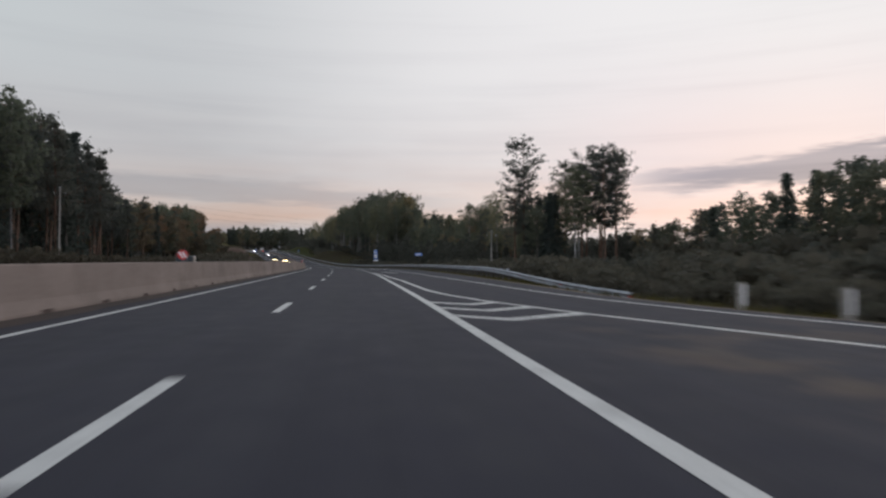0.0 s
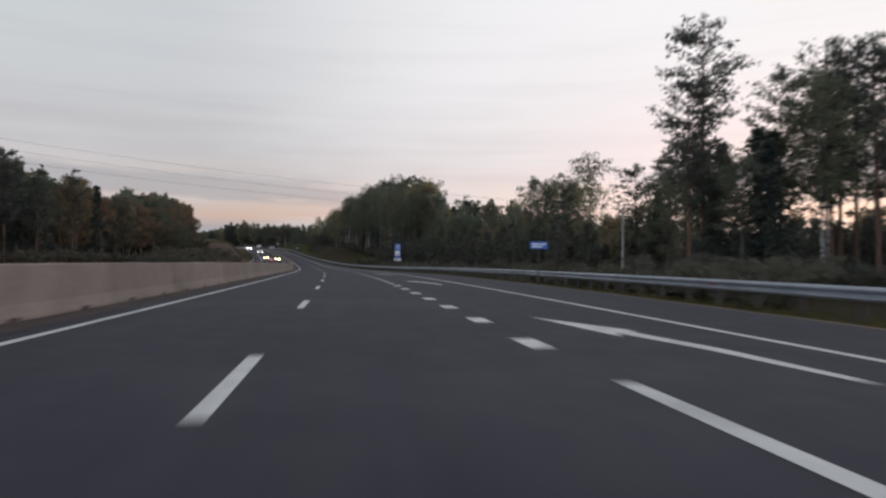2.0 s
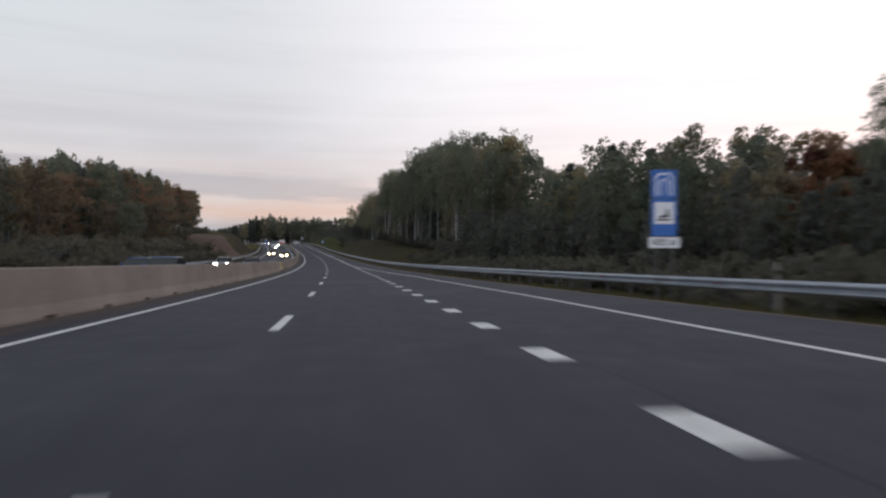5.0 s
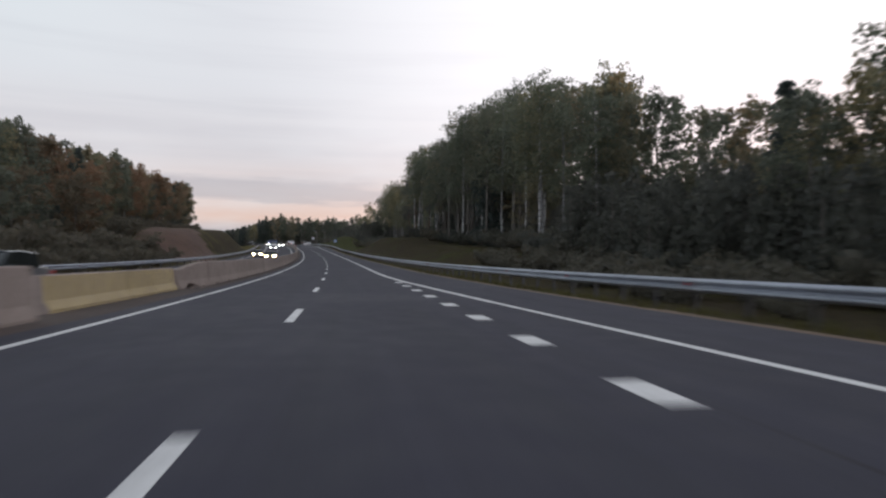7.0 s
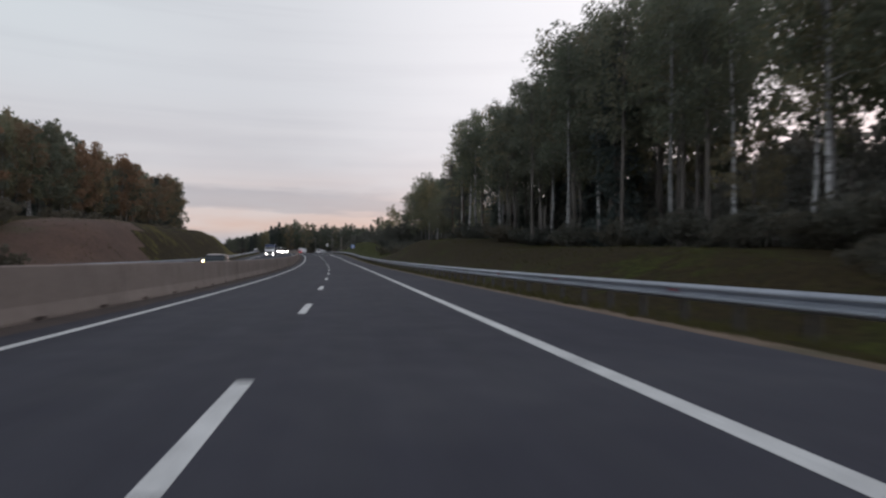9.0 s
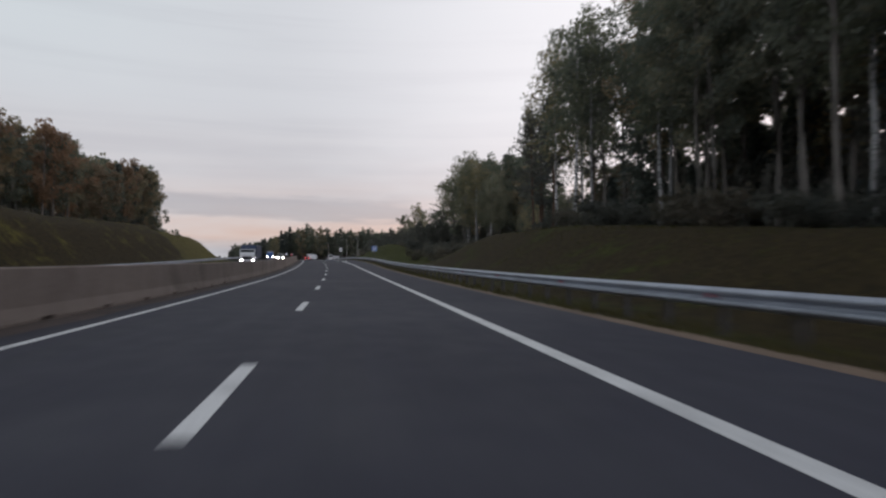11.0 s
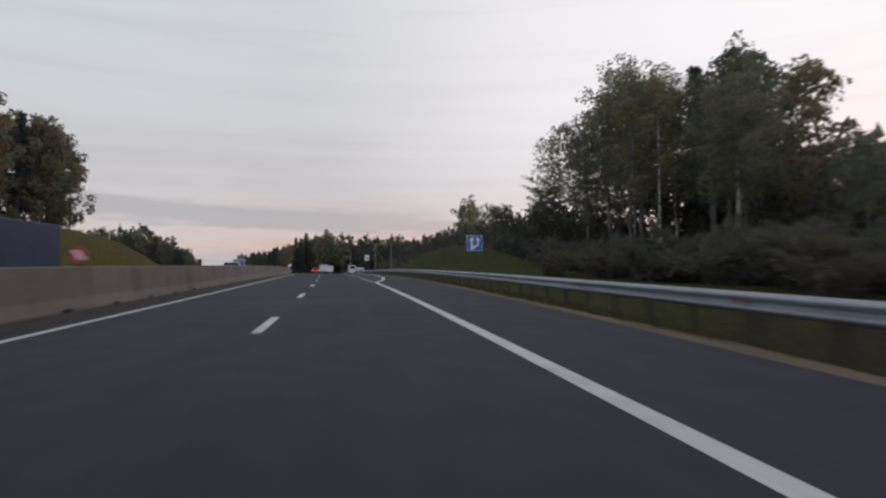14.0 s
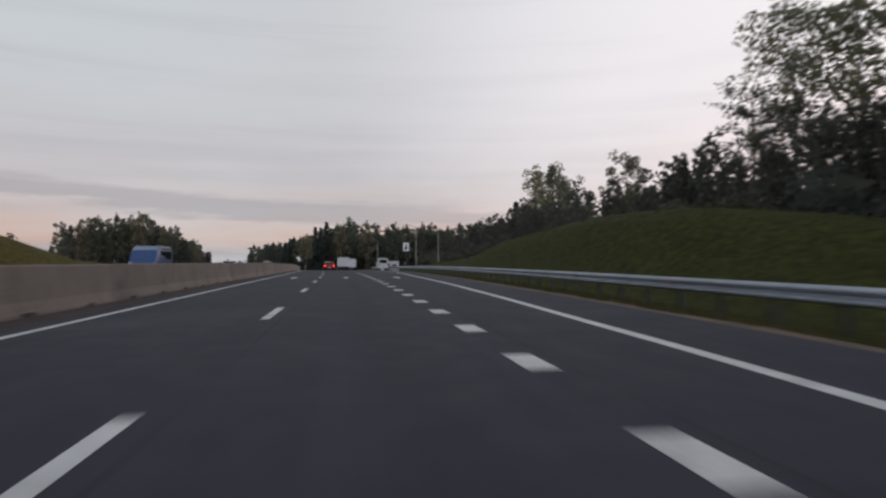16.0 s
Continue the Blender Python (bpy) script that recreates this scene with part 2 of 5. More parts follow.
def asphalt_material():
    m, n, b = shade("asphalt", 0.72)
    p = world_place(n)
    uv = n.add("ShaderNodeUVMap")
    sp = n.add("ShaderNodeSeparateXYZ")
    n.link(uv.outputs[0], sp.inputs[0])
    u = sp.outputs[0]
    grit, mid, big = n.noise(p, 38.0, 2), n.noise(p, 1.6, 4), n.noise(p, 0.12, 4)
    along = n.noise(n.vec(n.math("MULTIPLY", u, 1.6), n.math("MULTIPLY", sp.outputs[1], 0.03), 0.0), 1.0, 4, 0.6)
    v = n.math("ADD", n.math("MULTIPLY", grit, 0.35), n.math("ADD", n.math("MULTIPLY", mid, 0.25), n.math("MULTIPLY", along, 0.4)))
    col = n.ramp(v, [(0.34, (0.0202, 0.0207, 0.0312)), (0.66, (0.0376, 0.0376, 0.0545))])
    # wheel tracks polished and darkened by tyres
    for c in (0.95, 2.75):
        w = n.math("ABSOLUTE", n.math("SUBTRACT", n.math("ABSOLUTE", n.math("SUBTRACT", u, n.math("MULTIPLY", n.math("SIGN", u), 0.0))), c))
        col = n.mix(n.math("MULTIPLY", n.smooth(w, 0.42, 0.05), 0.22), col, (0.034, 0.036, 0.046))
    # paving joints: beside the wide dashes on both merging lanes, and beside the lane line further on
    near_joint = n.math("MULTIPLY", n.smooth(sp.outputs[1], 60.0, 70.0), n.smooth(sp.outputs[1], 275.0, 250.0))
    far_joint = n.smooth(sp.outputs[1], 425.0, 450.0)
    for c, where in ((4.10, n.math("ADD", near_joint, far_joint)), (0.32, far_joint)):
        wobble = n.math("MULTIPLY", n.math("SUBTRACT", n.noise(n.vec(0.0, n.math("MULTIPLY", sp.outputs[1], 0.12), c), 1.0, 3), 0.5), 0.12)
        w = n.math("ABSOLUTE", n.math("SUBTRACT", n.math("ADD", u, wobble), c))
        worn = n.smooth(n.noise(p, 0.09, 3), 0.36, 0.60, 0.10, 0.60)
        col = n.mix(n.math("MULTIPLY", n.math("MULTIPLY", n.smooth(w, 0.055, 0.012), where), worn), col, (0.013, 0.013, 0.015))
    # dust and sand washed over from the verge
    col = n.mix(n.math("MULTIPLY", n.smooth(big, 0.50, 0.72), 0.35), col, (0.072, 0.073, 0.086))
    sand = n.math("MULTIPLY", n.smooth(sp.outputs[1], 16.0, 6.0), n.math("MULTIPLY", n.smooth(u, 4.6, 6.2), n.smooth(n.noise(p, 0.55, 4, 0.6), 0.46, 0.66, 0.0, 0.55)))
    col = n.mix(sand, col, (0.14, 0.103, 0.075))
    n.link(col, b.inputs["Base Color"])
    n.link(n.smooth(mid, 0.2, 0.8, 0.78, 0.95), b.inputs["Roughness"])
    b.inputs["Specular IOR Level"].default_value = 0.35
    bump(n, b, grit, 0.35, 0.004)
    return m


def leaf_material(name, stops):
    """Foliage: hue by tree and by leaf."""
    m, n, b = shade(name, 0.62)
    r = n.add("ShaderNodeObjectInfo").outputs["Random"]
    i = n.add("ShaderNodeNewGeometry").outputs["Random Per Island"]
    v = n.math("ADD", n.math("MULTIPLY", r, 0.72), n.math("MULTIPLY", i, 0.28))
    col = n.ramp(v, stops)
    n.link(col, b.inputs["Base Color"])
    b.inputs["Specular IOR Level"].default_value = 0.3
    back = n.add("ShaderNodeBsdfTranslucent")
    n.link(n.mix(1.0, col, (1.58, 1.60, 1.58), "MULTIPLY"), back.inputs[0])
    both = n.add("ShaderNodeMixShader")
    both.inputs[0].default_value = 0.5
    n.link(b.outputs[0], both.inputs[1])
    n.link(back.outputs[0], both.inputs[2])
    n.link(both.outputs[0], m.node_tree.nodes["Material Output"].inputs[0])
    return m


def grass_material():
    """Short bank grass: green blades, faded straw and brown weeds in patches, with dark gaps between tufts."""
    m, n, b = shade("grass", 0.95)
    b.inputs["Specular IOR Level"].default_value = 0.12
    p = world_place(n)
    fine, tuft, mid, big = n.noise(p, 14.0, 3, 0.7), n.noise(p, 2.6, 4, 0.65), n.noise(p, 0.55, 4, 0.6), n.noise(p, 0.085, 4, 0.6)
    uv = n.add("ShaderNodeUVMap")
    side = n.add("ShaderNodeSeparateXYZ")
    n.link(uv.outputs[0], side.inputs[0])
    # left bank: drier straw hue, also lightened to imitate the sky light on it
    dry_lit = n.smooth(side.outputs[0], -12.0, -20.0)
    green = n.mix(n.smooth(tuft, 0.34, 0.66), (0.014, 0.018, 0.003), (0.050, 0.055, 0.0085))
    green = n.mix(dry_lit, green, n.mix(n.smooth(tuft, 0.34, 0.66), (0.036, 0.032, 0.007), (0.112, 0.093, 0.020)))
    brown = n.mix(n.smooth(tuft, 0.34, 0.66), (0.015, 0.011, 0.0045), (0.040, 0.029, 0.0110))
    far = n.add("ShaderNodeSeparateXYZ")
    n.link(p, far.inputs[0])
    where = n.math("ADD", n.math("ADD", n.math("MULTIPLY", mid, 0.45), n.math("MULTIPLY", big, 0.55)), n.smooth(far.outputs[1], 410.0, 470.0, 0.12, -0.08))
    col = n.mix(n.smooth(where, 0.50, 0.62), green, brown)
    col = n.mix(n.math("MULTIPLY", n.smooth(fine, 0.56, 0.76), 0.4), col, (0.085, 0.072, 0.028))
    col = n.mix(n.math("MULTIPLY", n.smooth(mid, 0.60, 0.74), 0.6), col, (0.020, 0.020, 0.009))
    n.link(col, b.inputs["Base Color"])
    bump(n, b, n.math("ADD", n.math("MULTIPLY", tuft, 0.7), n.math("MULTIPLY", fine, 0.3)), 0.55, 0.07)
    return m


M = {}
M["asphalt"] = asphalt_material()
M["paint"] = two_scale("road_paint", (0.42, 0.42, 0.42), (0.80, 0.80, 0.79), 22.0, 2.6, 0.6, 0.2, stain=(0.30, 0.30, 0.30))
M["concrete"] = two_scale("concrete", (0.215, 0.172, 0.150), (0.325, 0.264, 0.230), 9.0, 0.9, 0.85, 0.35, stain=(0.15, 0.122, 0.104), by_object=0.10)
M["concrete_pole"] = two_scale("pole_concrete", (0.23, 0.22, 0.205), (0.37, 0.355, 0.33), 12.0, 0.8, 0.85, 0.3)
M["steel"] = two_scale("galvanised_steel", (0.27, 0.30, 0.35), (0.43, 0.465, 0.52), 14.0, 1.1, 0.58, 0.08, metal=0.72, stain=(0.26, 0.26, 0.27), by_object=0.08)
M["dark_steel"] = two_scale("dull_steel", (0.06, 0.058, 0.058), (0.12, 0.115, 0.115), 14.0, 1.5, 0.6, 0.1, metal=0.6)
M["grass"] = grass_material()
M["blade"] = leaf_material("grass_blades", [(0.0, (0.036, 0.043, 0.010)), (0.5, (0.060, 0.058, 0.018)), (1.0, (0.10, 0.082, 0.033))])
M["soil"] = two_scale("bare_soil", (0.056, 0.031, 0.022), (0.115, 0.064, 0.043), 2.5, 0.3, 0.95, 0.9, stain=(0.06, 0.055, 0.025))
M["verge"] = two_scale("sandy_verge", (0.095, 0.066, 0.045), (0.225, 0.155, 0.105), 10.0, 0.5, 0.95, 0.8, stain=(0.060, 0.060, 0.026))
M["dirt"] = two_scale("road_dirt", (0.038, 0.028, 0.025), (0.085, 0.060, 0.050), 9.0, 0.8, 0.95, 0.9, stain=(0.045, 0.043, 0.045))
M["pine_bark"] = two_scale("pine_bark", (0.070, 0.046, 0.034), (0.165, 0.098, 0.066), 8.0, 0.5, 0.9, 0.8)
M["grey_bark"] = two_scale("grey_bark", (0.07, 0.062, 0.055), (0.16, 0.145, 0.125), 8.0, 0.6, 0.9, 0.8)


def birch_bark():
    m, n, b = shade("birch_bark", 0.7)
    p = world_place(n)
    sp = n.add("ShaderNodeSeparateXYZ")
    n.link(p, sp.inputs[0])
    tick = n.noise(n.vec(n.math("MULTIPLY", sp.outputs[0], 1.2), n.math("MULTIPLY", sp.outputs[1], 1.2), n.math("MULTIPLY", sp.outputs[2], 3.4)), 1.0, 5, 0.7)
    col = n.mix(n.smooth(tick, 0.50, 0.60), (0.36, 0.355, 0.345), (0.045, 0.042, 0.04))
    # some stems are clean and white, others grey with algae and age
    col = n.mix(n.smooth(n.add("ShaderNodeObjectInfo").outputs["Random"], 0.15, 0.80, 0.78, 0.0), col, (0.085, 0.085, 0.080))
    n.link(col, b.inputs["Base Color"])
    return m


M["birch_bark"] = birch_bark()
GREENS = [(0.0, (0.088, 0.104, 0.080)), (0.45, (0.122, 0.134, 0.092)), (0.72, (0.165, 0.160, 0.098)), (0.88, (0.235, 0.195, 0.108)), (1.0, (0.310, 0.215, 0.115))]
M["birch_leaf"] = leaf_material("birch_leaf", GREENS)
M["aspen_leaf"] = leaf_material("aspen_leaf", [(0.0, (0.088, 0.102, 0.085)), (0.5, (0.128, 0.136, 0.098)), (0.78, (0.175, 0.156, 0.100)), (1.0, (0.255, 0.178, 0.104))])
M["pine_leaf"] = leaf_material("pine_needles", [(0.0, (0.066, 0.074, 0.070)), (0.6, (0.088, 0.094, 0.082)), (1.0, (0.112, 0.110, 0.090))])
M["spruce_leaf"] = leaf_material("spruce_needles", [(0.0, (0.052, 0.066, 0.062)), (0.6, (0.070, 0.084, 0.074)), (1.0, (0.088, 0.100, 0.082))])
M["bush_leaf"] = leaf_material("bush_leaf", [(0.0, (0.062, 0.068, 0.062)), (0.5, (0.084, 0.084, 0.068)), (1.0, (0.115, 0.098, 0.072))])
# paler, greyer leaf colour that imitates haze and lifted shadows deep in the wood
M["haze_leaf"] = leaf_material("haze_leaf", [(0.0, (0.100, 0.110, 0.108)), (0.5, (0.132, 0.138, 0.124)), (1.0, (0.170, 0.154, 0.128))])
M["brown_leaf"] = leaf_material("brown_leaf", [(0.0, (0.105, 0.100, 0.072)), (0.5, (0.155, 0.120, 0.080)), (1.0, (0.230, 0.138, 0.085))])
M["red_leaf"] = leaf_material("red_leaf", [(0.0, (0.122, 0.058, 0.044)), (0.5, (0.172, 0.074, 0.050)), (1.0, (0.215, 0.118, 0.056))])
M["sign_blue"] = plain("sign_blue", (0.03, 0.135, 0.45), 0.4)
M["sign_white"] = plain("sign_white", (0.74, 0.75, 0.77), 0.4)
M["sign_red"] = plain("sign_red", (0.45, 0.03, 0.03), 0.4)
M["sign_black"] = plain("sign_black", (0.03, 0.03, 0.03), 0.5)
M["sign_back"] = plain("sign_grey", (0.28, 0.29, 0.30), 0.5, 0.6)
M["yellow"] = two_scale("yellow_paint", (0.42, 0.32, 0.13), (0.60, 0.47, 0.21), 9.0, 1.0, 0.7, 0.2, stain=(0.22, 0.19, 0.11))
M["rubber"] = plain("rubber", (0.02, 0.02, 0.021), 0.8)
M["glass"] = plain("car_glass", (0.015, 0.018, 0.02), 0.08)
M["rim"] = plain("alloy_rim", (0.35, 0.35, 0.36), 0.35, 0.8)
M["headlight"] = glowing("headlight", (1.0, 0.94, 0.84), 45.0)
M["headlight_warm"] = glowing("headlight_warm", (1.0, 0.72, 0.36), 35.0)
M["taillight"] = glowing("taillight", (1.0, 0.03, 0.02), 3.0)
M["trim_black"] = plain("black_trim", (0.02, 0.02, 0.022), 0.6)
CAR_PAINT = {n: plain("paint_" + n, c, 0.32, 0.2, 0.6) for n, c in (("red", (0.38, 0.015, 0.015)), ("white", (0.62, 0.63, 0.64)), ("grey", (0.16, 0.17, 0.18)),
                                                              ("dark", (0.03, 0.035, 0.045)), ("blue", (0.02, 0.07, 0.22)))}
M["tarp_blue"] = two_scale("blue_tarpaulin", (0.020, 0.035, 0.085), (0.040, 0.060, 0.13), 4.0, 0.6, 0.55, 0.2)
M["panel_white"] = two_scale("white_panel", (0.50, 0.51, 0.52), (0.66, 0.67, 0.68), 5.0, 0.6, 0.5, 0.1)


# ---------------------------------------------------------------- building helpers
def mesh_of(name, verts, faces, material, extra=()):
    me = bpy.data.meshes.new(name)
    me.from_pydata([tuple(v) for v in verts], [], [tuple(f) for f in faces])
    me.materials.append(material)
    for e in extra:
        me.materials.append(e)
    me.update()
    return me


def bm_mesh(name, bm, material, smooth=False):
    bmesh.ops.recalc_face_normals(bm, faces=bm.faces)
    me = bpy.data.meshes.new(name)
    bm.to_mesh(me)
    bm.free()
    me.materials.append(material)
    if smooth:
        for f in me.polygons:
            f.use_smooth = True
    return me


def child(name, me, parent, label="", at=None):
    ob = new(name, me)
    ob.parent = parent
    if at is not None:
        ob.matrix_basis = at
    return tagged(ob, label) if label else ob


def part(name, bm, material, parent, label="", at=None, smooth=False):
    return child(name, bm_mesh(name, bm, material, smooth), parent, label, at)


def thing(name, label, category, group="", at=None, kind=""):
    ob = new(name)
    ob.empty_display_size = 0.2
    if at is not None:
        ob.matrix_basis = at
    return tagged(ob, label, category, group, kind)


def box(x0, x1, y0, y1, z0, z1, bevel=0.0, bm=None):
    bm = bm or bmesh.new()
    r = bmesh.ops.create_cube(bm, size=1.0)
    vs = r["verts"]
    for v in vs:
        v.co = Vector((x0 if v.co.x < 0 else x1, y0 if v.co.y < 0 else y1, z0 if v.co.z < 0 else z1))
    if bevel:
        es = list({e for v in vs for e in v.link_edges})
        bmesh.ops.bevel(bm, geom=es, offset=bevel, segments=2, affect="EDGES", profile=0.5)
    return bm


def tube(points, radii, sides=8, bm=None, cap=True):
    bm = bm or bmesh.new()
    rings = []
    pts = [Vector(p) for p in points]
    for i, p in enumerate(pts):
        d = (pts[min(i + 1, len(pts) - 1)] - pts[max(i - 1, 0)]).normalized()
        q = d.to_track_quat("Z", "Y")
        rings.append([bm.verts.new(p + q @ Vector((math.cos(a) * radii[i], math.sin(a) * radii[i], 0))) for a in (2 * math.pi * k / sides for k in range(sides))])
    for a, b in zip(rings, rings[1:]):
        for k in range(sides):
            bm.faces.new((a[k], a[(k + 1) % sides], b[(k + 1) % sides], b[k]))
    if cap:
        bm.faces.new(rings[-1])
        bm.faces.new(rings[0][::-1])
    return bm


def stand(s, u, up=0.0, turn=0.0, grounded=True):
    """A pose at (s, u), facing along the road, upright."""
    p = ground_at(s, u) if grounded else on_road(s, u)
    return pose(p.x, p.y, p.z + up, 0, 0, heading(s) + turn)


def ribbon(name, s0, s1, profile, material, step=4.0, parent=None, uv=False):
    """A strip along the road; profile(s) gives its (u, z) points from left to right."""
    n = max(1, int(round((s1 - s0) / step)))
    verts, faces, uvs = [], [], []
    for i in range(n + 1):
        s = s0 + (s1 - s0) * i / n
        pr = profile(s)
        for u, z in pr:
            verts.append(on_road(s, u, z))
            uvs.append((u, s))
    k = len(pr)
    for i in range(n):
        for j in range(k - 1):
            a = i * k + j
            faces.append((a, a + 1, a + k + 1, a + k))
    me = mesh_of(name, verts, faces, material)
    if uv:
        lay_uv = me.uv_layers.new(name="UVMap")
        for lp in me.loops:
            lay_uv.data[lp.index].uv = uvs[lp.vertex_index]
    ob = new(name, me)
    ob.parent = parent
    return ob


# ---------------------------------------------------------------- ground
def build_ground():
    ss = list(np.arange(-160, 700, 4.0)) + list(np.arange(700, 1100, 12.0)) + list(np.arange(1100, 2790, 60.0))
    left = [-1500, -900, -500, -300, -200, -140, -100, -80, -66, -56, -48, -42, -38, -35, -32.5, -30, -28, -26, -24, -22.5, -21, -19.8, -18.6, -17.6, -16.7]
    right = [0.1, 0.7, 1.4, 2.2, 3.0, 4.0, 5.2, 6.5, 8, 9.5, 11, 13, 15, 17.5, 20, 24, 29, 36, 44, 54, 68, 90, 120, 170, 260, 420, 800, 1500]
    verts, faces, soil = [], [], set()
    for s in ss:
        a = float(key(EDGE, s))
        us = left + [-12.0, -6.0, 0.0, a - 0.4] + [a + d for d in right]
        for u in us:
            verts.append(ground_at(s, u))
    k = len(us)
    for i in range(len(ss) - 1):
        for j in range(k - 1):
            q = i * k + j
            faces.append((q, q + 1, q + k + 1, q + k))
            u, s = us[j], ss[i]
            if 326 <= s <= 380 and -37 < u < -19.5 - max(0.0, s - 342) * 0.32 + 2.0 * noise.noise(Vector((s * 0.13, u * 0.17, 2))):
                soil.add(len(faces) - 1)
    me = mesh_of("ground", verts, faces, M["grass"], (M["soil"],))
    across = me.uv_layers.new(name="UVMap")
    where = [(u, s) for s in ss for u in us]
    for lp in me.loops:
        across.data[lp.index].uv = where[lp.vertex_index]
    for f in me.polygons:
        f.use_smooth = True
        if f.index in soil:
            f.material_index = 1
    return tagged(new("ground", me), "rough autumn grass on banks and ditches beside the road", "ground", kind="structure")


build_ground()
ROAD_END = 1500
road = tagged(ribbon("road", -150, ROAD_END, lambda s: [(u, 0.0) for u in (-4.9, -2, 0, 2, 4, 6)] + [(key(EDGE, s) - 0.15, 0.0), (key(EDGE, s), -0.03), (key(EDGE, s) + 0.02, -0.15)], M["asphalt"], uv=True),
              "dark grey asphalt carriageway with white markings", "road", kind="structure")
road_far = tagged(ribbon("road_oncoming", -150, ROAD_END, lambda s: [(-16.3, -0.15), (-16.2, -0.03), (-14, 0.0), (-10, 0.0), (-5.0, 0.0)], M["asphalt"], uv=True),
                  "dark grey asphalt of the oncoming carriageway", "road", kind="structure")
verge = tagged(ribbon("verge", 12, 660, lambda s: [(key(EDGE, s) - 0.03, -0.025), (key(EDGE, s) + 0.30, -0.03), (key(EDGE, s) + 0.75 + 0.35 * noise.noise(Vector((s * 0.4, 0, 0))) + 0.2 * noise.noise(Vector((s * 1.3, 5, 0))), -0.085)], M["verge"], 2.0),
               "sandy strip of bare earth along the asphalt edge", "verge", kind="structure")
tagged(ribbon("median_strip", -100, 700, lambda s: [(-4.86 - 0.55 * ease((s - 216) / 6) * ease((240 - s) / 5), 0.02), (-4.62, 0.012), (-4.22 + 0.16 * noise.noise(Vector((s * 0.3, 7, 0))) + 0.08 * noise.noise(Vector((s * 1.1, 3, 0))), 0.004)], M["dirt"], 2.0),
                "brown dirt gathered at the foot of the barrier", "verge", kind="structure")

# ---------------------------------------------------------------- markings
PAINT_UP = 0.005


def line(name, s0, s1, centre, width, parent, step=3.0):
    f = centre if callable(centre) else (lambda s: centre)
    ob = ribbon(name, s0, s1, lambda s: [(f(s) - width / 2, PAINT_UP), (f(s) + width / 2, PAINT_UP)], M["paint"], step, parent)
    return ob


line("edge_line", -100, 900, -3.565, 0.17, road, 4.0)
line("edge_line", -60, 64.9, lambda s: 3.81 + 0.08 * ease((s - 36) / 14), 0.22, road)
OUTER = [(-60, 28), (-20, 18), (0, 13.9), (11.3, 11.4), (14.4, 10.4), (19, 9.45), (23, 8.95), (28, 8.65), (34, 8.45), (45, 8.15), (54, 8.0), (68, 7.75), (120, 7.85), (172, 7.75), (200, 6.8), (225, 5.2), (232, 4.75), (241, 4.2), (250, 3.86),
         (258, 3.78), (300, 3.78), (350, 3.80), (454, 3.83), (457, 3.97), (460, 4.45), (464, 4.98), (470, 5.5), (474.4, 5.93), (478, 6.08), (483, 6.22), (490, 6.5), (502, 6.9), (520, 7.4), (560, 9.0), (640, 9.0)]
line("edge_line", -60, 225, lambda s: key(OUTER, s), 0.18, road, 2.0)
line("edge_line", 225, 640, lambda s: key(OUTER, s), 0.24, road, 2.0)
GORE = [(-20, 20.0), (0, 12.6), (8.6, 9.2), (10.9, 8.3), (15.3, 6.75), (19.3, 5.65), (20.3, 5.46), (21.4, 5.24), (22.4, 5.05), (24, 4.85), (27, 4.64), (34, 4.60), (39, 4.62), (48, 4.41), (53, 4.38), (63, 4.08)]
line("gore_line", -20, 61.5, lambda s: key(GORE, s), 0.21, road, 1.0)


def flat_shape(name, pts, parent, s, u):
    """A painted outline; pts are (right, ahead) from (s, u)."""
    vs = [on_road(s + b, u + a, PAINT_UP + 0.003) for a, b in pts]
    return child(name, mesh_of(name, vs, [range(len(vs))], M["paint"]), parent)


for s, u, w in ((13.3, 4.9, 1.0), (15.7, 4.9, 0.75), (17.9, 4.9, 0.5)):
    reach = float(key(GORE, s + 1.2)) - u
    flat_shape("chevron", [(-1.05, 0.9), (0, -0.2), (reach, 1.3 * w), (reach - 0.1, 1.3 * w + 0.5), (0, 0.35), (-1.05, 1.4)], road, s, u)

dash = mesh_of("lane_dash", [(-0.09, 0, 0), (0.09, 0, 0), (0.09, 3.4, 0), (-0.09, 3.4, 0)], [(0, 1, 2, 3)], M["paint"])


def painted(name, me, s, u, parent):
    p = on_road(s, u, PAINT_UP)
    return child(name, me, parent, at=pose(p.x, p.y, p.z, lie(s + 1.5), 0, heading(s + 1.5)))


for k in range(-3, 62):
    painted("lane_dash", dash, 3.69 + 12 * k, 0, road)
    painted("lane_dash", dash, 7.0 + 12 * k, -10.3, road_far)
wide = mesh_of("wide_dash", [(-0.18, 0, 0), (0.18, 0, 0), (0.18, 1.15, 0), (-0.18, 1.15, 0)], [(0, 1, 2, 3)], M["paint"])
for k in range(44):
    painted("wide_dash", wide, 67.6 + 4.0 * k, 3.84, road)
for k in range(24):
    painted("wide_dash", wide, 457.50 + 3.87 * k, 3.73, road)
line("edge_line", -100, 900, -6.5, 0.18, road_far, 4.0)
line("edge_line", -100, 900, -14.1, 0.18, road_far, 4.0)
# merge arrows: a long shaft that swings to the left
for s in (64.7, 94.0, 123.3):
    flat_shape("merge_arrow", [(0.55, 0.0), (0.72, 0.0), (0.62, 2.6), (0.28, 5.0), (0.45, 5.15), (-0.62, 8.1), (-0.22, 4.3), (-0.02, 4.7), (0.34, 2.5)], road, s, 5.75)
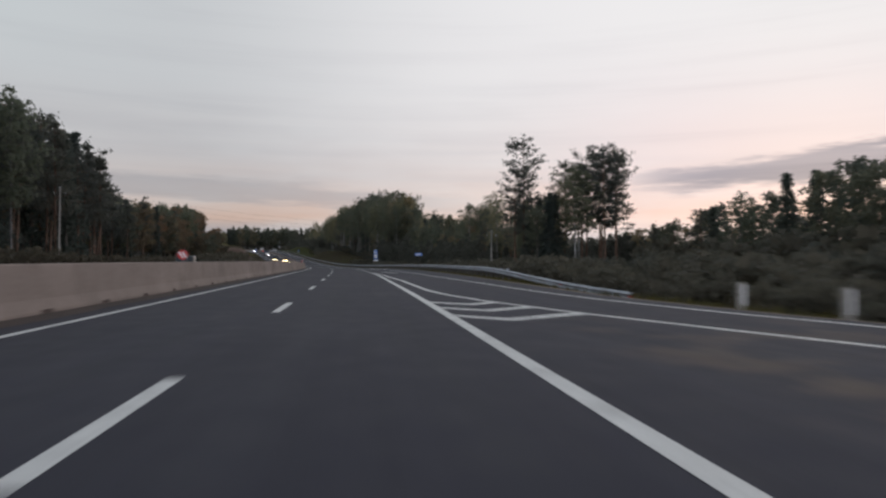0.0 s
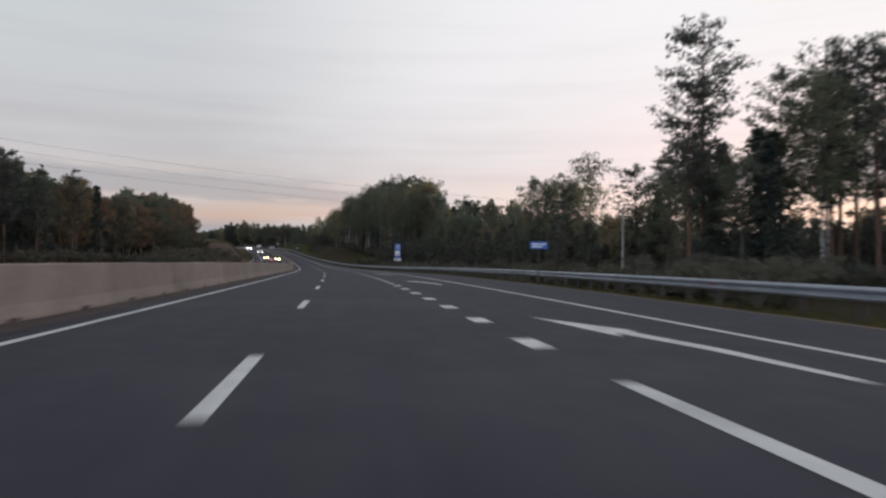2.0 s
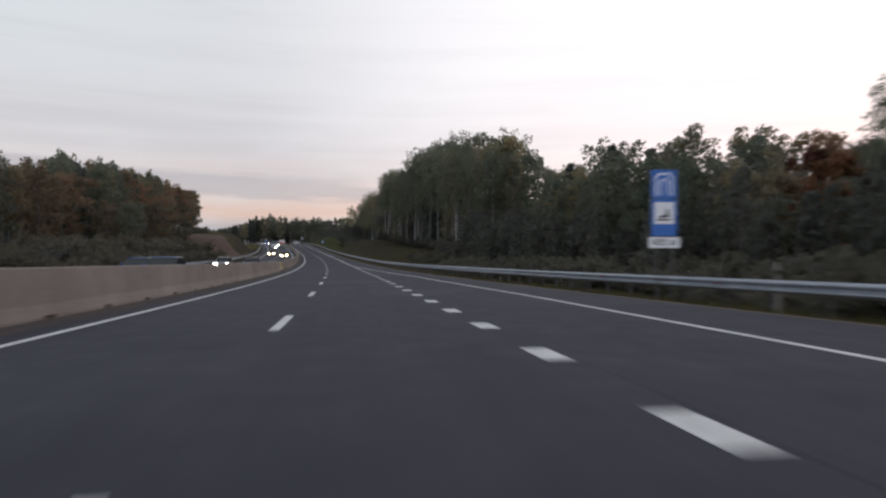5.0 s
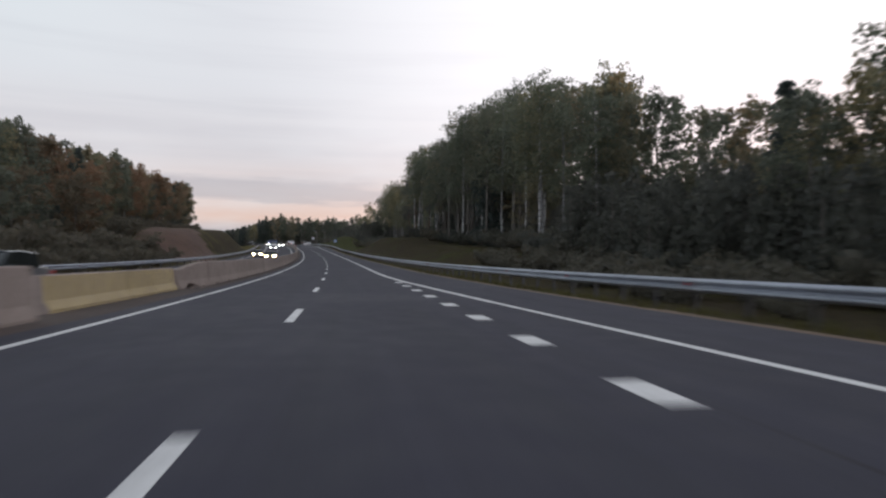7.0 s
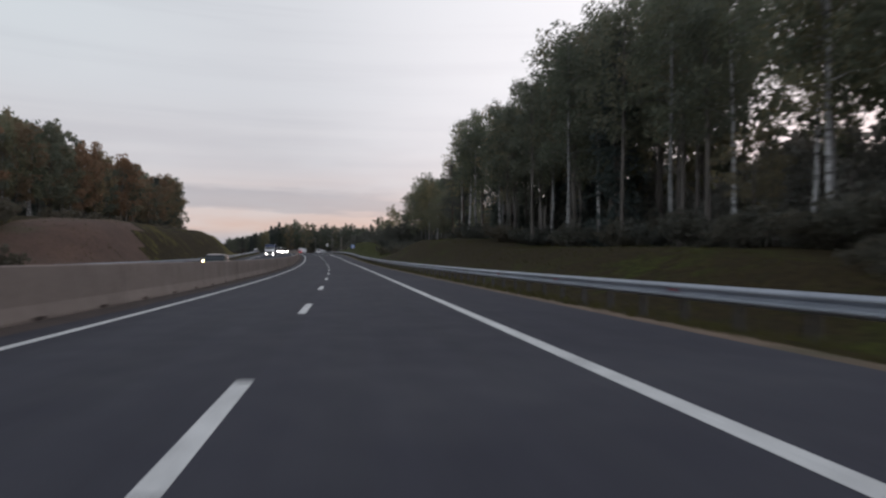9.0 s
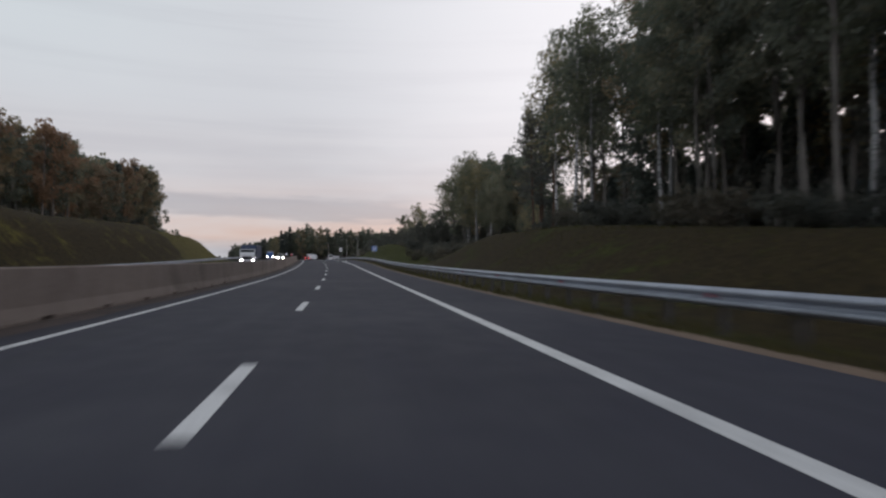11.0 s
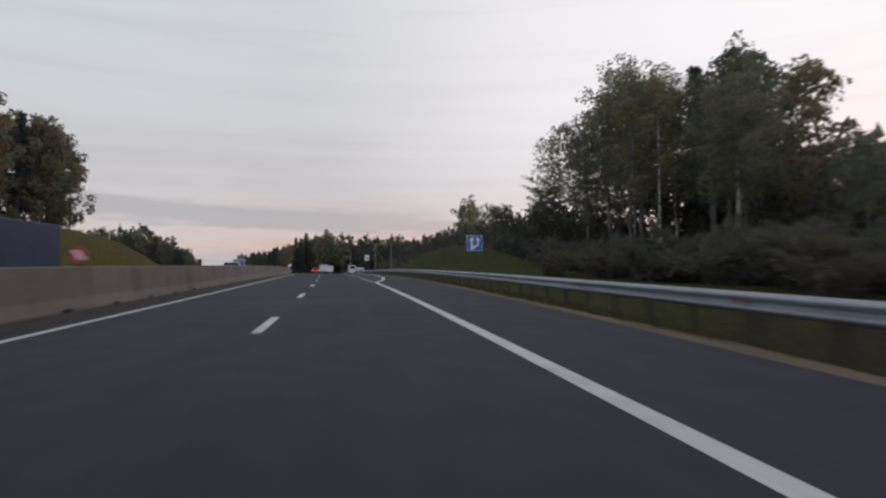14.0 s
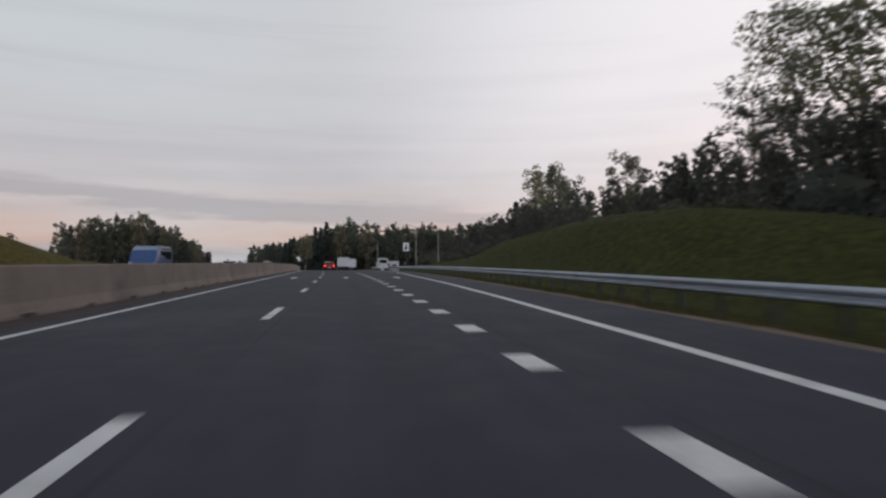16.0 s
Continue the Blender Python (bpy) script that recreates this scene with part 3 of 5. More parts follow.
for u in (-1.8, 1.9, 5.6):
    flat_shape("lane_arrow", [(-0.09, 0), (0.09, 0), (0.09, 2.6), (0.32, 2.6), (0, 4.8), (-0.32, 2.6), (-0.09, 2.6)], road, 517, u)


# ---------------------------------------------------------------- concrete median barrier
def extrude_profile(pr, y0, y1, bm=None):
    """A closed (x, z) outline drawn out from y0 to y1."""
    bm = bm or bmesh.new()
    a = [bm.verts.new((x, y0, z)) for x, z in pr]
    b = [bm.verts.new((x, y1, z)) for x, z in pr]
    n = len(pr)
    for k in range(n):
        bm.faces.new((a[k], a[(k + 1) % n], b[(k + 1) % n], b[k]))
    bm.faces.new(a[::-1])
    bm.faces.new(b)
    return bm


SEG = 3.5
full = [(0.235, 0.0), (0.235, 0.08), (0.150, 0.34), (0.105, 1.07), (0.085, 1.10), (-0.085, 1.10), (-0.105, 1.07), (-0.150, 0.34), (-0.235, 0.08), (-0.235, 0.0)]
cut = [(0.225, 0.11), (0.150, 0.34), (0.105, 1.07), (0.085, 1.10), (-0.085, 1.10), (-0.105, 1.07), (-0.150, 0.34), (-0.225, 0.11)]
bm = extrude_profile(full, 0.006, 1.45)
extrude_profile(cut, 1.45, 1.95, bm)
extrude_profile(full, 1.95, SEG - 0.006, bm)
segment_mesh = bm_mesh("segment", bm, M["concrete"])
barrier = thing("median_barrier", "weathered grey concrete barrier between the two carriageways", "barrier")
for k in range(-24, 200):
    s = k * SEG
    if 220.0 <= s < 236.0:
        continue
    p, q = on_road(s, -5.08), on_road(s + SEG, -5.08)
    child("segment", segment_mesh, barrier, at=pose(p.x, p.y, p.z - 0.01 + random.uniform(-0.008, 0.008), lie(s + 1.7), random.uniform(-0.3, 0.3), heading(s + 1.7) + random.uniform(-0.12, 0.12)))
low = [(0.30, 0.0), (0.30, 0.10), (0.18, 0.30), (0.13, 0.84), (0.10, 0.87), (-0.10, 0.87), (-0.13, 0.84), (-0.18, 0.30), (-0.30, 0.10), (-0.30, 0.0)]
for k in range(4):
    s = 222.2 + k * 2.9
    p = on_road(s, -5.60)
    block = thing("barrier_block", "low concrete block with yellow and grey stripes closing the median opening", "barrier block", "blocks in the median opening", pose(p.x, p.y, p.z, lie(s), 0, heading(s)))
    part("body", extrude_profile(low, 0, 2.86), M["concrete"], block)
    for j in range(6):
        y = 0.02 + j * 0.48
        bm = bmesh.new()
        for (x0, z0), (x1, z1) in (((0.304, 0.005), (0.304, 0.10)), ((0.304, 0.10), (0.184, 0.30)), ((0.184, 0.30), (0.134, 0.845))):
            bm.faces.new([bm.verts.new(c) for c in ((x0, y, z0), (x0, y + 0.28, z0), (x1, y + 0.28, z1), (x1, y, z1))])
        part("stripe", bm, M["yellow"], block, "faded yellow painted stripe")
# the worn piece that rises from the low blocks to the full barrier, broken at its foot
p = on_road(233.95, -5.50)
ramp_end = thing("barrier_end", "sloping concrete barrier end, chipped and broken at the foot", "barrier block", at=pose(p.x, p.y, p.z - 0.01, lie(236), 0, heading(236) - 5.5))
rows = []
for y, top, foot in ((0.0, 0.80, 0.0), (0.5, 0.83, 0.0), (0.9, 0.88, 0.10), (1.4, 0.93, 0.22), (1.9, 0.98, 0.16), (2.3, 1.02, 0.05), (2.8, 1.06, 0.0), (4.1, 1.09, 0.0)):
    w = 0.27 - 0.5 * foot
    rows.append((y, [(w, foot), (w, 0.08 + foot), (0.16, 0.36), (0.11, top - 0.03), (0.085, top), (-0.085, top), (-0.11, top - 0.03), (-0.16, 0.36), (-0.27, 0.08), (-0.27, 0.0)]))
bm = bmesh.new()
rings = [[bm.verts.new((x, y, z)) for x, z in pr] for y, pr in rows]
for a, b in zip(rings, rings[1:]):
    for i in range(10):
        bm.faces.new((a[i], a[(i + 1) % 10], b[(i + 1) % 10], b[i]))
bm.faces.new(rings[0][::-1]), bm.faces.new(rings[-1])
part("body", bm, M["concrete"], ramp_end)
for i in range(9):
    s, u, r = 234.6 + random.uniform(0, 2.0), -5.12 + random.uniform(0, 0.45), random.uniform(0.03, 0.09)
    p = on_road(s, u, 0.01)
    lump = tagged(new("rubble", bm_mesh("rubble", box(-r, r, -r * 0.8, r * 0.8, 0, r * 0.9, r * 0.25), M["concrete"])), "small lump of broken concrete lying at the barrier foot", "rubble", "rubble by the barrier")
    lump.matrix_basis = pose(p.x, p.y, p.z, 0, random.uniform(-12, 12), random.uniform(0, 360))

# ---------------------------------------------------------------- steel guard rails
W_BEAM = [(0.0, -0.03), (0.03, -0.01), (0.075, 0.022), (0.083, 0.05), (0.075, 0.08), (0.012, 0.12), (0.005, 0.14), (0.012, 0.16), (0.075, 0.20), (0.083, 0.23), (0.075, 0.258), (0.03, 0.29), (0.0, 0.31)]


def beam_mesh():
    bm = bmesh.new()
    out = [(-x, z) for x, z in W_BEAM]
    inn = [(-x + 0.006, z) for x, z in W_BEAM]
    prev = None
    for y in (0.0, 0.5, 1.0):
        row = [bm.verts.new((x, y, z)) for x, z in out + inn[::-1]]
        if prev:
            for k in range(len(row)):
                bm.faces.new((prev[k], prev[(k + 1) % len(row)], row[(k + 1) % len(row)], row[k]))
        prev = row
    return bm_mesh("beam", bm, M["steel"])


BEAM = beam_mesh()
bm = bmesh.new()
box(-0.045, 0.045, -0.06, -0.052, -0.55, 0.74, 0, bm)
box(-0.045, 0.045, 0.052, 0.06, -0.55, 0.74, 0, bm)
box(-0.004, 0.004, -0.055, 0.055, -0.55, 0.74, 0, bm)
POST = bm_mesh("post", bm, M["dark_steel"])
SPACER = bm_mesh("spacer", box(-0.10, 0.10, -0.05, 0.05, 0.50, 0.70, 0.0), M["steel"])
bm = bmesh.new()
box(-0.02, 0.02, -0.06, 0.06, 0.30, 0.36, 0, bm)
REFLECTOR = bm_mesh("reflector", bm, CAR_PAINT["red"])


def guard_rail(name, label, s0, s1, centre, side, gap, ramp, every=4.0):
    """A W-beam rail on posts; side +1: the posts stand on the far side of a rail to the right of the road."""
    rail = thing(name, label, "guard rail")
    n = int((s1 - s0) / every)

    def top(s):
        return 0.44 - (0.62 * (1 - ease((s - s0) / ramp)) if ramp and s < s0 + ramp else 0.0)

    for i in range(n):
        a, b = s0 + i * every, s0 + (i + 1) * every
        p, q = on_road(a, centre(a), top(a)), on_road(b, centre(b), top(b))
        d = q - p
        m = Matrix.Translation(p) @ Matrix.LocRotScale(None, Euler((math.atan2(d.z, math.hypot(d.x, d.y)), 0, math.atan2(-d.x, d.y))), None)
        m = m @ Matrix.Diagonal((side, d.length * 1.015, 1, 1))
        child("beam", BEAM, rail, at=m)
        k = 0
        while k * gap < every - 0.01:
            s = a + k * gap
            if top(s) > 0.25:
                p = on_road(s, centre(s) + side * 0.17, 0)
                post = child("post", POST, rail, at=pose(p.x, p.y, p.z, 0, 0, heading(s)))
                p = on_road(s, centre(s) + side * 0.08, 0)
                child("spacer", SPACER, rail, at=pose(p.x, p.y, p.z, 0, 0, heading(s)))
            k += 1
        if i % 2 == 0:
            p = on_road(a, centre(a) - side * 0.075, top(a) - 0.17)
            child("reflector", REFLECTOR, rail, "small red reflector", at=pose(p.x + 0, p.y, p.z, 0, 0, heading(a)))
    return rail


guard_rail("guard_rail", "galvanised steel W-beam guard rail on short posts", 22, 640, lambda s: key(RAIL, s), 1, 2.0, 30.0)
guard_rail("guard_rail", "galvanised steel guard rail beyond the oncoming carriageway", 160, 640, lambda s: -16.9 + 0.4 * math.sin(s * 0.01), -1, 4.0, 12.0)

# ---------------------------------------------------------------- signs
def sign_plate(parent, name, x0, x1, z0, z1, material, label="", front=0.0, thick=0.012):
    return part(name, box(x0, x1, front, front + thick, z0, z1, min(0.004, thick / 3)), material, parent, label)


def lettering(parent, words, x, z, height, material, front):
    """Upright letters in the built-in font, centred on x with their feet at z."""
    data = bpy.data.curves.new("lettering", "FONT")
    data.body, data.size, data.align_x, data.fill_mode = words, height / 0.70, "CENTER", "FRONT"
    ob = new("lettering", data)
    me = bpy.data.meshes.new_from_object(ob.evaluated_get(bpy.context.evaluated_depsgraph_get()))
    bpy.data.objects.remove(ob)
    me.transform(Matrix.Translation((x, front, z)) @ Matrix.Rotation(radians(90), 4, "X"))
    me.materials.clear()
    me.materials.append(material)
    me.name = "lettering"
    return child("lettering", me, parent)


def flat_poly(parent, name, pts, material, front, label=""):
    bm = bmesh.new()
    a = [bm.verts.new((x, front, z)) for x, z in pts]
    b = [bm.verts.new((x, front + 0.003, z)) for x, z in pts]
    n = len(pts)
    bm.faces.new(a)
    bm.faces.new(b[::-1])
    for k in range(n):
        bm.faces.new((a[k], b[k], b[(k + 1) % n], a[(k + 1) % n]))
    return part(name, bm, material, parent, label)


def post_part(parent, x, y, z1, r=0.04, z0=-0.4, name="post"):
    return part(name, tube([(x, y, z0), (x, y, z1)], [r, r], 12), M["dark_steel"], parent, smooth=False)


# small blue direction board
s, u = 95.1, 11.6
sg = thing("road_sign", "small blue direction sign on a single post behind the rail", "road sign", at=stand(s, 12.05))
k = -lay(s, 12.05)
post_part(sg, 0, 0.03, 2.45 + k, 0.035)
sign_plate(sg, "plate", -0.5, 0.5, 2.02 + k, 2.42 + k, M["sign_blue"])
for z, a, b in ((2.28, -0.40, 0.10), (2.28, 0.16, 0.38), (2.14, -0.40, 0.22)):
    sign_plate(sg, "text_bar", a, b, z + k - 0.035, z + k + 0.035, M["sign_white"], "white bar of lettering", -0.004, 0.004)

# tall service sign: three boards on two posts
s, u = 170.3, 12.45
sg = thing("service_sign", "tall blue and white service sign with three boards on two posts", "road sign", at=stand(s, u + 0.05, turn=-2))
k = -lay(s, u)
for x in (-0.30, 0.30):
    post_part(sg, x, 0.05, 4.5 + k, 0.045)
b1 = sign_plate(sg, "upper_board", -0.47, 0.47, 3.50 + k, 4.52 + k, M["sign_blue"], "blue board with a white arch symbol")
for w, top, t in ((0.33, 4.40, 0.055), (0.16, 4.22, 0.05)):      # two arches, one inside the other
    arch = [(-w, 3.60), (-w, top - 0.16), (-w + 0.12, top), (w - 0.12, top), (w, top - 0.16), (w, 3.60)]
    inner = [(w - t, 3.60), (w - t, top - 0.18), (w - t - 0.10, top - t), (-w + t + 0.10, top - t), (-w + t, top - 0.18), (-w + t, 3.60)]
    flat_poly(b1, "symbol", [(x, z + k) for x, z in arch + inner], M["sign_white"], -0.004)
b2 = sign_plate(sg, "middle_board", -0.47, 0.47, 2.15 + k, 3.47 + k, M["sign_blue"], "blue board with a white square and dark pictogram")
sign_plate(b2, "square", -0.37, 0.37, 2.58 + k, 3.36 + k, M["sign_white"], "", -0.004, 0.004)
for pts in ([(-0.26, 2.70), (0.24, 2.70), (0.24, 2.76), (-0.26, 2.76)], [(-0.20, 2.80), (0.02, 2.80), (0.02, 2.92), (-0.20, 2.86)], [(0.04, 2.80), (0.20, 2.80), (0.14, 3.12), (0.08, 3.12)]):
    flat_poly(b2, "pictogram", [(x, z + k) for x, z in pts], M["sign_black"], -0.008)
b3 = sign_plate(sg, "lower_board", -0.58, 0.58, 1.72 + k, 2.11 + k, M["sign_white"], "white board with dark lettering")
lettering(b3, "400 \u043c", 0.0, 1.81 + k, 0.25, M["sign_black"], -0.005)

# square lane sign with two arrows
s, u = 453.4, 9.85
sg = thing("lane_sign", "square blue sign with two white arrows on a single post", "road sign", at=stand(s, u + 0.05, turn=-3))
k = 2.55 - lay(s, u)      # the middle of the plate over the ground
post_part(sg, 0.0, 0.05, 0.42 + k, 0.045)
b1 = sign_plate(sg, "plate", -0.50, 0.50, k - 0.49, k + 0.49, M["sign_white"])
sign_plate(b1, "field", -0.48, 0.48, k - 0.47, k + 0.47, M["sign_blue"], "blue field", -0.003, 0.003)
flat_poly(b1, "arrow", [(x, z + k) for x, z in ((-0.24, -0.43), (-0.12, -0.43), (-0.12, 0.16), (-0.02, 0.16), (-0.18, 0.38), (-0.34, 0.16), (-0.24, 0.16))], M["sign_white"], -0.007, "straight white arrow")
flat_poly(b1, "arrow", [(x, z + k) for x, z in ((-0.11, -0.40), (0.28, -0.12), (0.28, 0.16), (0.37, 0.16), (0.22, 0.38), (0.07, 0.16), (0.16, 0.16), (0.16, -0.05), (-0.11, -0.24))], M["sign_white"], -0.007, "branching white arrow")
for x in (-0.03, 0.03):
    flat_poly(b1, "tick", [(x - 0.013, 0.30 + k), (x + 0.013, 0.30 + k), (x + 0.017, 0.375 + k), (x - 0.017, 0.375 + k)], M["sign_white"], -0.007)

# white service sign at the lay-by
s, u = 579.3, 12.7
sg = thing("service_sign", "white service sign with a dark pictogram on a thin post", "road sign", at=stand(s, u + 0.6))
k = -lay(s, u + 0.6)
post_part(sg, 0, 0.05, 4.3 + k, 0.045)
sign_plate(sg, "plate", -0.5, 0.5, 3.2 + k, 4.6 + k, M["sign_white"])
flat_poly(sg, "pictogram", [(-0.22, 3.5 + k), (0.22, 3.5 + k), (0.12, 4.0 + k), (0.05, 4.3 + k), (-0.12, 3.95 + k)], M["sign_black"], -0.005)
# plain round and square signs further on
for s, u, z in ((628, -5.1, 2.2), (660, -5.1, 2.3), (690, 9.6, 2.4), (640, -17.9, 2.4), (604, -17.8, 2.3)):
    sg = thing("road_sign", "small pale road sign on a thin steel post", "road sign", "distant small signs", at=stand(s, u, up=(1.1 if u == -5.1 else 0)))
    base = 1.1 if u == -5.1 else 0
    post_part(sg, 0, 0.04, z, 0.035, 0 if base else -0.3)
    sign_plate(sg, "plate", -0.32, 0.32, z - 0.65, z, M["sign_white"])
# red and white hazard boards on the barrier
for s in (28.4, 125.6, 430.0):
    sg = thing("hazard_board", "round hazard board with red and white diagonal stripes", "road sign", "hazard boards on the barrier", at=stand(s, -5.1, up=1.1))
    post_part(sg, 0, 0.04, 0.2, 0.03, -0.05)
    part("plate", tube([(0, 0.012, 0.40), (0, -0.012, 0.40)], [0.20, 0.20], 20), M["sign_red"], sg)
    for k in (-0.09, 0.05):
        pts = [(k - 0.10, 0.52), (k - 0.03, 0.52), (k + 0.14, 0.28), (k + 0.07, 0.28)]
        flat_poly(sg, "stripe", pts, M["sign_white"], -0.02)
# white marker stones where the slip road joins
for s, u in ((17.0, 12.1), (13.8, 12.7)):
    mk = thing("marker_post", "squat pale concrete marker post on the grass edge", "marker post", "marker posts", at=stand(s, u, turn=8))
    part("body", box(-0.08, 0.08, -0.07, 0.07, -0.2, 0.72, 0.025), M["concrete_pole"], mk)
    part("face", box(-0.02, 0.065, -0.082, -0.075, 0.12, 0.67, 0.003), M["sign_white"], mk, "white painted face")
# small marker by the rail
mk = thing("marker_post", "thin grey marker post with a dark band behind the rail", "marker post", at=stand(165, 13.2))
part("body", tube([(0, 0, -0.3), (0, 0, 1.45)], [0.045, 0.04], 8), M["concrete_pole"], mk)
part("band", tube([(0, 0, 1.1), (0, 0, 1.22)], [0.05, 0.05], 8), M["sign_black"], mk)

# ---------------------------------------------------------------- power line across the road
def power_pole(s, u, top, label):
    pl = thing("power_pole", label, "power pole", "poles of the power line", at=stand(s, u))
    h = top - lay(s, u)
    part("shaft", tube([(0, 0, -0.5), (0, 0, h)], [0.17, 0.10], 10), M["concrete_pole"], pl)
    arm = part("crossarm", box(-0.05, 0.05, -0.9, 0.9, h - 0.95, h - 0.85, 0.01), M["dark_steel"], pl, at=pose(0, 0, 0, 0, 0, 90))
    for x, z in ((-0.8, h - 0.85), (0.8, h - 0.85), (0.0, h)):
        bm = tube([(x, 0, z), (x, 0, z + 0.08), (x, 0, z + 0.14), (x, 0, z + 0.22)], [0.03, 0.065, 0.065, 0.03], 8)
        part("insulator", bm, M["sign_white"], pl, "white insulator")
    return pl, h


LEFT_POLE, RIGHT_POLE = (110.2, -40.6), (122.4, 29.6)
power_pole(*LEFT_POLE, 12.2, "slim grey concrete power pole at the edge of the pines")
power_pole(*RIGHT_POLE, 7.0, "slim grey concrete power pole with a crossarm at the forest edge")
for off, za, zb in ((-0.8, 11.57, 6.37), (0.12, 10.7, 6.0), (0.0, 12.4, 7.2)):
    cu = bpy.data.curves.new("power_cable", "CURVE")
    cu.dimensions, cu.bevel_depth, cu.bevel_resolution = "3D", 0.008, 1
    sp = cu.splines.new("POLY")
    a = on_road(LEFT_POLE[0] + off, LEFT_POLE[1], za)
    b = on_road(RIGHT_POLE[0] + off, RIGHT_POLE[1], zb)
    sp.points.add(24)
    for i in range(25):
        t = i / 24
        c = a.lerp(b, t) - Vector((0, 0, 4 * 1.4 * t * (1 - t)))
        sp.points[i].co = (*c, 1)
    cu.materials.append(M["dark_steel"])
    tagged(new("power_cable", cu), "thin dark power cable sagging across the road", "cable", "cables of the power line")

# lamp posts by the lay-by, and one mast far off
def lamp_post(s, u, h, arm, label):
    lp = thing("street_lamp", label, "street lamp", "lamp posts", at=stand(s, u))
    part("pole", tube([(0, 0, -0.4), (0, 0, h)], [0.13, 0.07], 10), M["concrete_pole"], lp)
    part("arm", tube([(0, 0, h - 0.15), (arm * 0.5, 0, h + 0.25), (arm, 0, h + 0.35)], [0.05, 0.045, 0.04], 8), M["steel"], lp)
    part("lamp_head", box(min(arm, arm * 1.5), max(arm, arm * 1.5), -0.14, 0.14, h + 0.28, h + 0.42, 0.03), M["sign_back"], lp, "grey unlit lamp head")


lamp_post(596, 17.4, 8.2, -1.4, "grey concrete lamp post, unlit, beside the lay-by")
lamp_post(600, 22.4, 7.2, -1.4, "grey concrete lamp post, unlit, beside the lay-by")
lamp_post(955, -88, 21, 4.0, "tall thin lamp mast with a flat head, far off")
lamp_post(690, 20, 9.5, -1.5, "grey concrete lamp post, unlit, beside the lay-by")

# ---------------------------------------------------------------- vehicles
def loft(sections, bm=None):
    """Closed cross-sections (y, [(x, z), ...]) joined along y."""
    bm = bm or bmesh.new()
    rows = [[bm.verts.new((x, y, z)) for x, z in pr] for y, pr in sections]
    n = len(rows[0])
    for a, b in zip(rows, rows[1:]):
        for k in range(n):
            bm.faces.new((a[k], a[(k + 1) % n], b[(k + 1) % n], b[k]))
    bm.faces.new(rows[0][::-1])
    bm.faces.new(rows[-1])
    return bm


def shell(w, z0, z1, r=0.12, top=0.9):
    return [(-w + r * 0.5, z0), (w - r * 0.5, z0), (w, z0 + r), (w, (z0 + z1) * 0.55), (w * top + r * 0.0, z1 - r * 0.4), (w * top - r, z1), (-w * top + r, z1), (-w * top, z1 - r * 0.4), (-w, (z0 + z1) * 0.55), (-w, z0 + r)]


def wheel(parent, x, y, r, w=0.2):
    side = 1 if x > 0 else -1
    bm = tube([(x - w / 2, y, r), (x - w / 2 + 0.03, y, r), (x + w / 2 - 0.03, y, r), (x + w / 2, y, r)], [r * 0.9, r, r, r * 0.9], 20)
    wh = part("wheel", bm, M["rubber"], parent)
    part("rim", tube([(x + side * (w / 2 - 0.01), y, r), (x + side * (w / 2 + 0.012), y, r)], [r * 0.62, r * 0.55], 16), M["rim"], wh, "grey alloy rim")


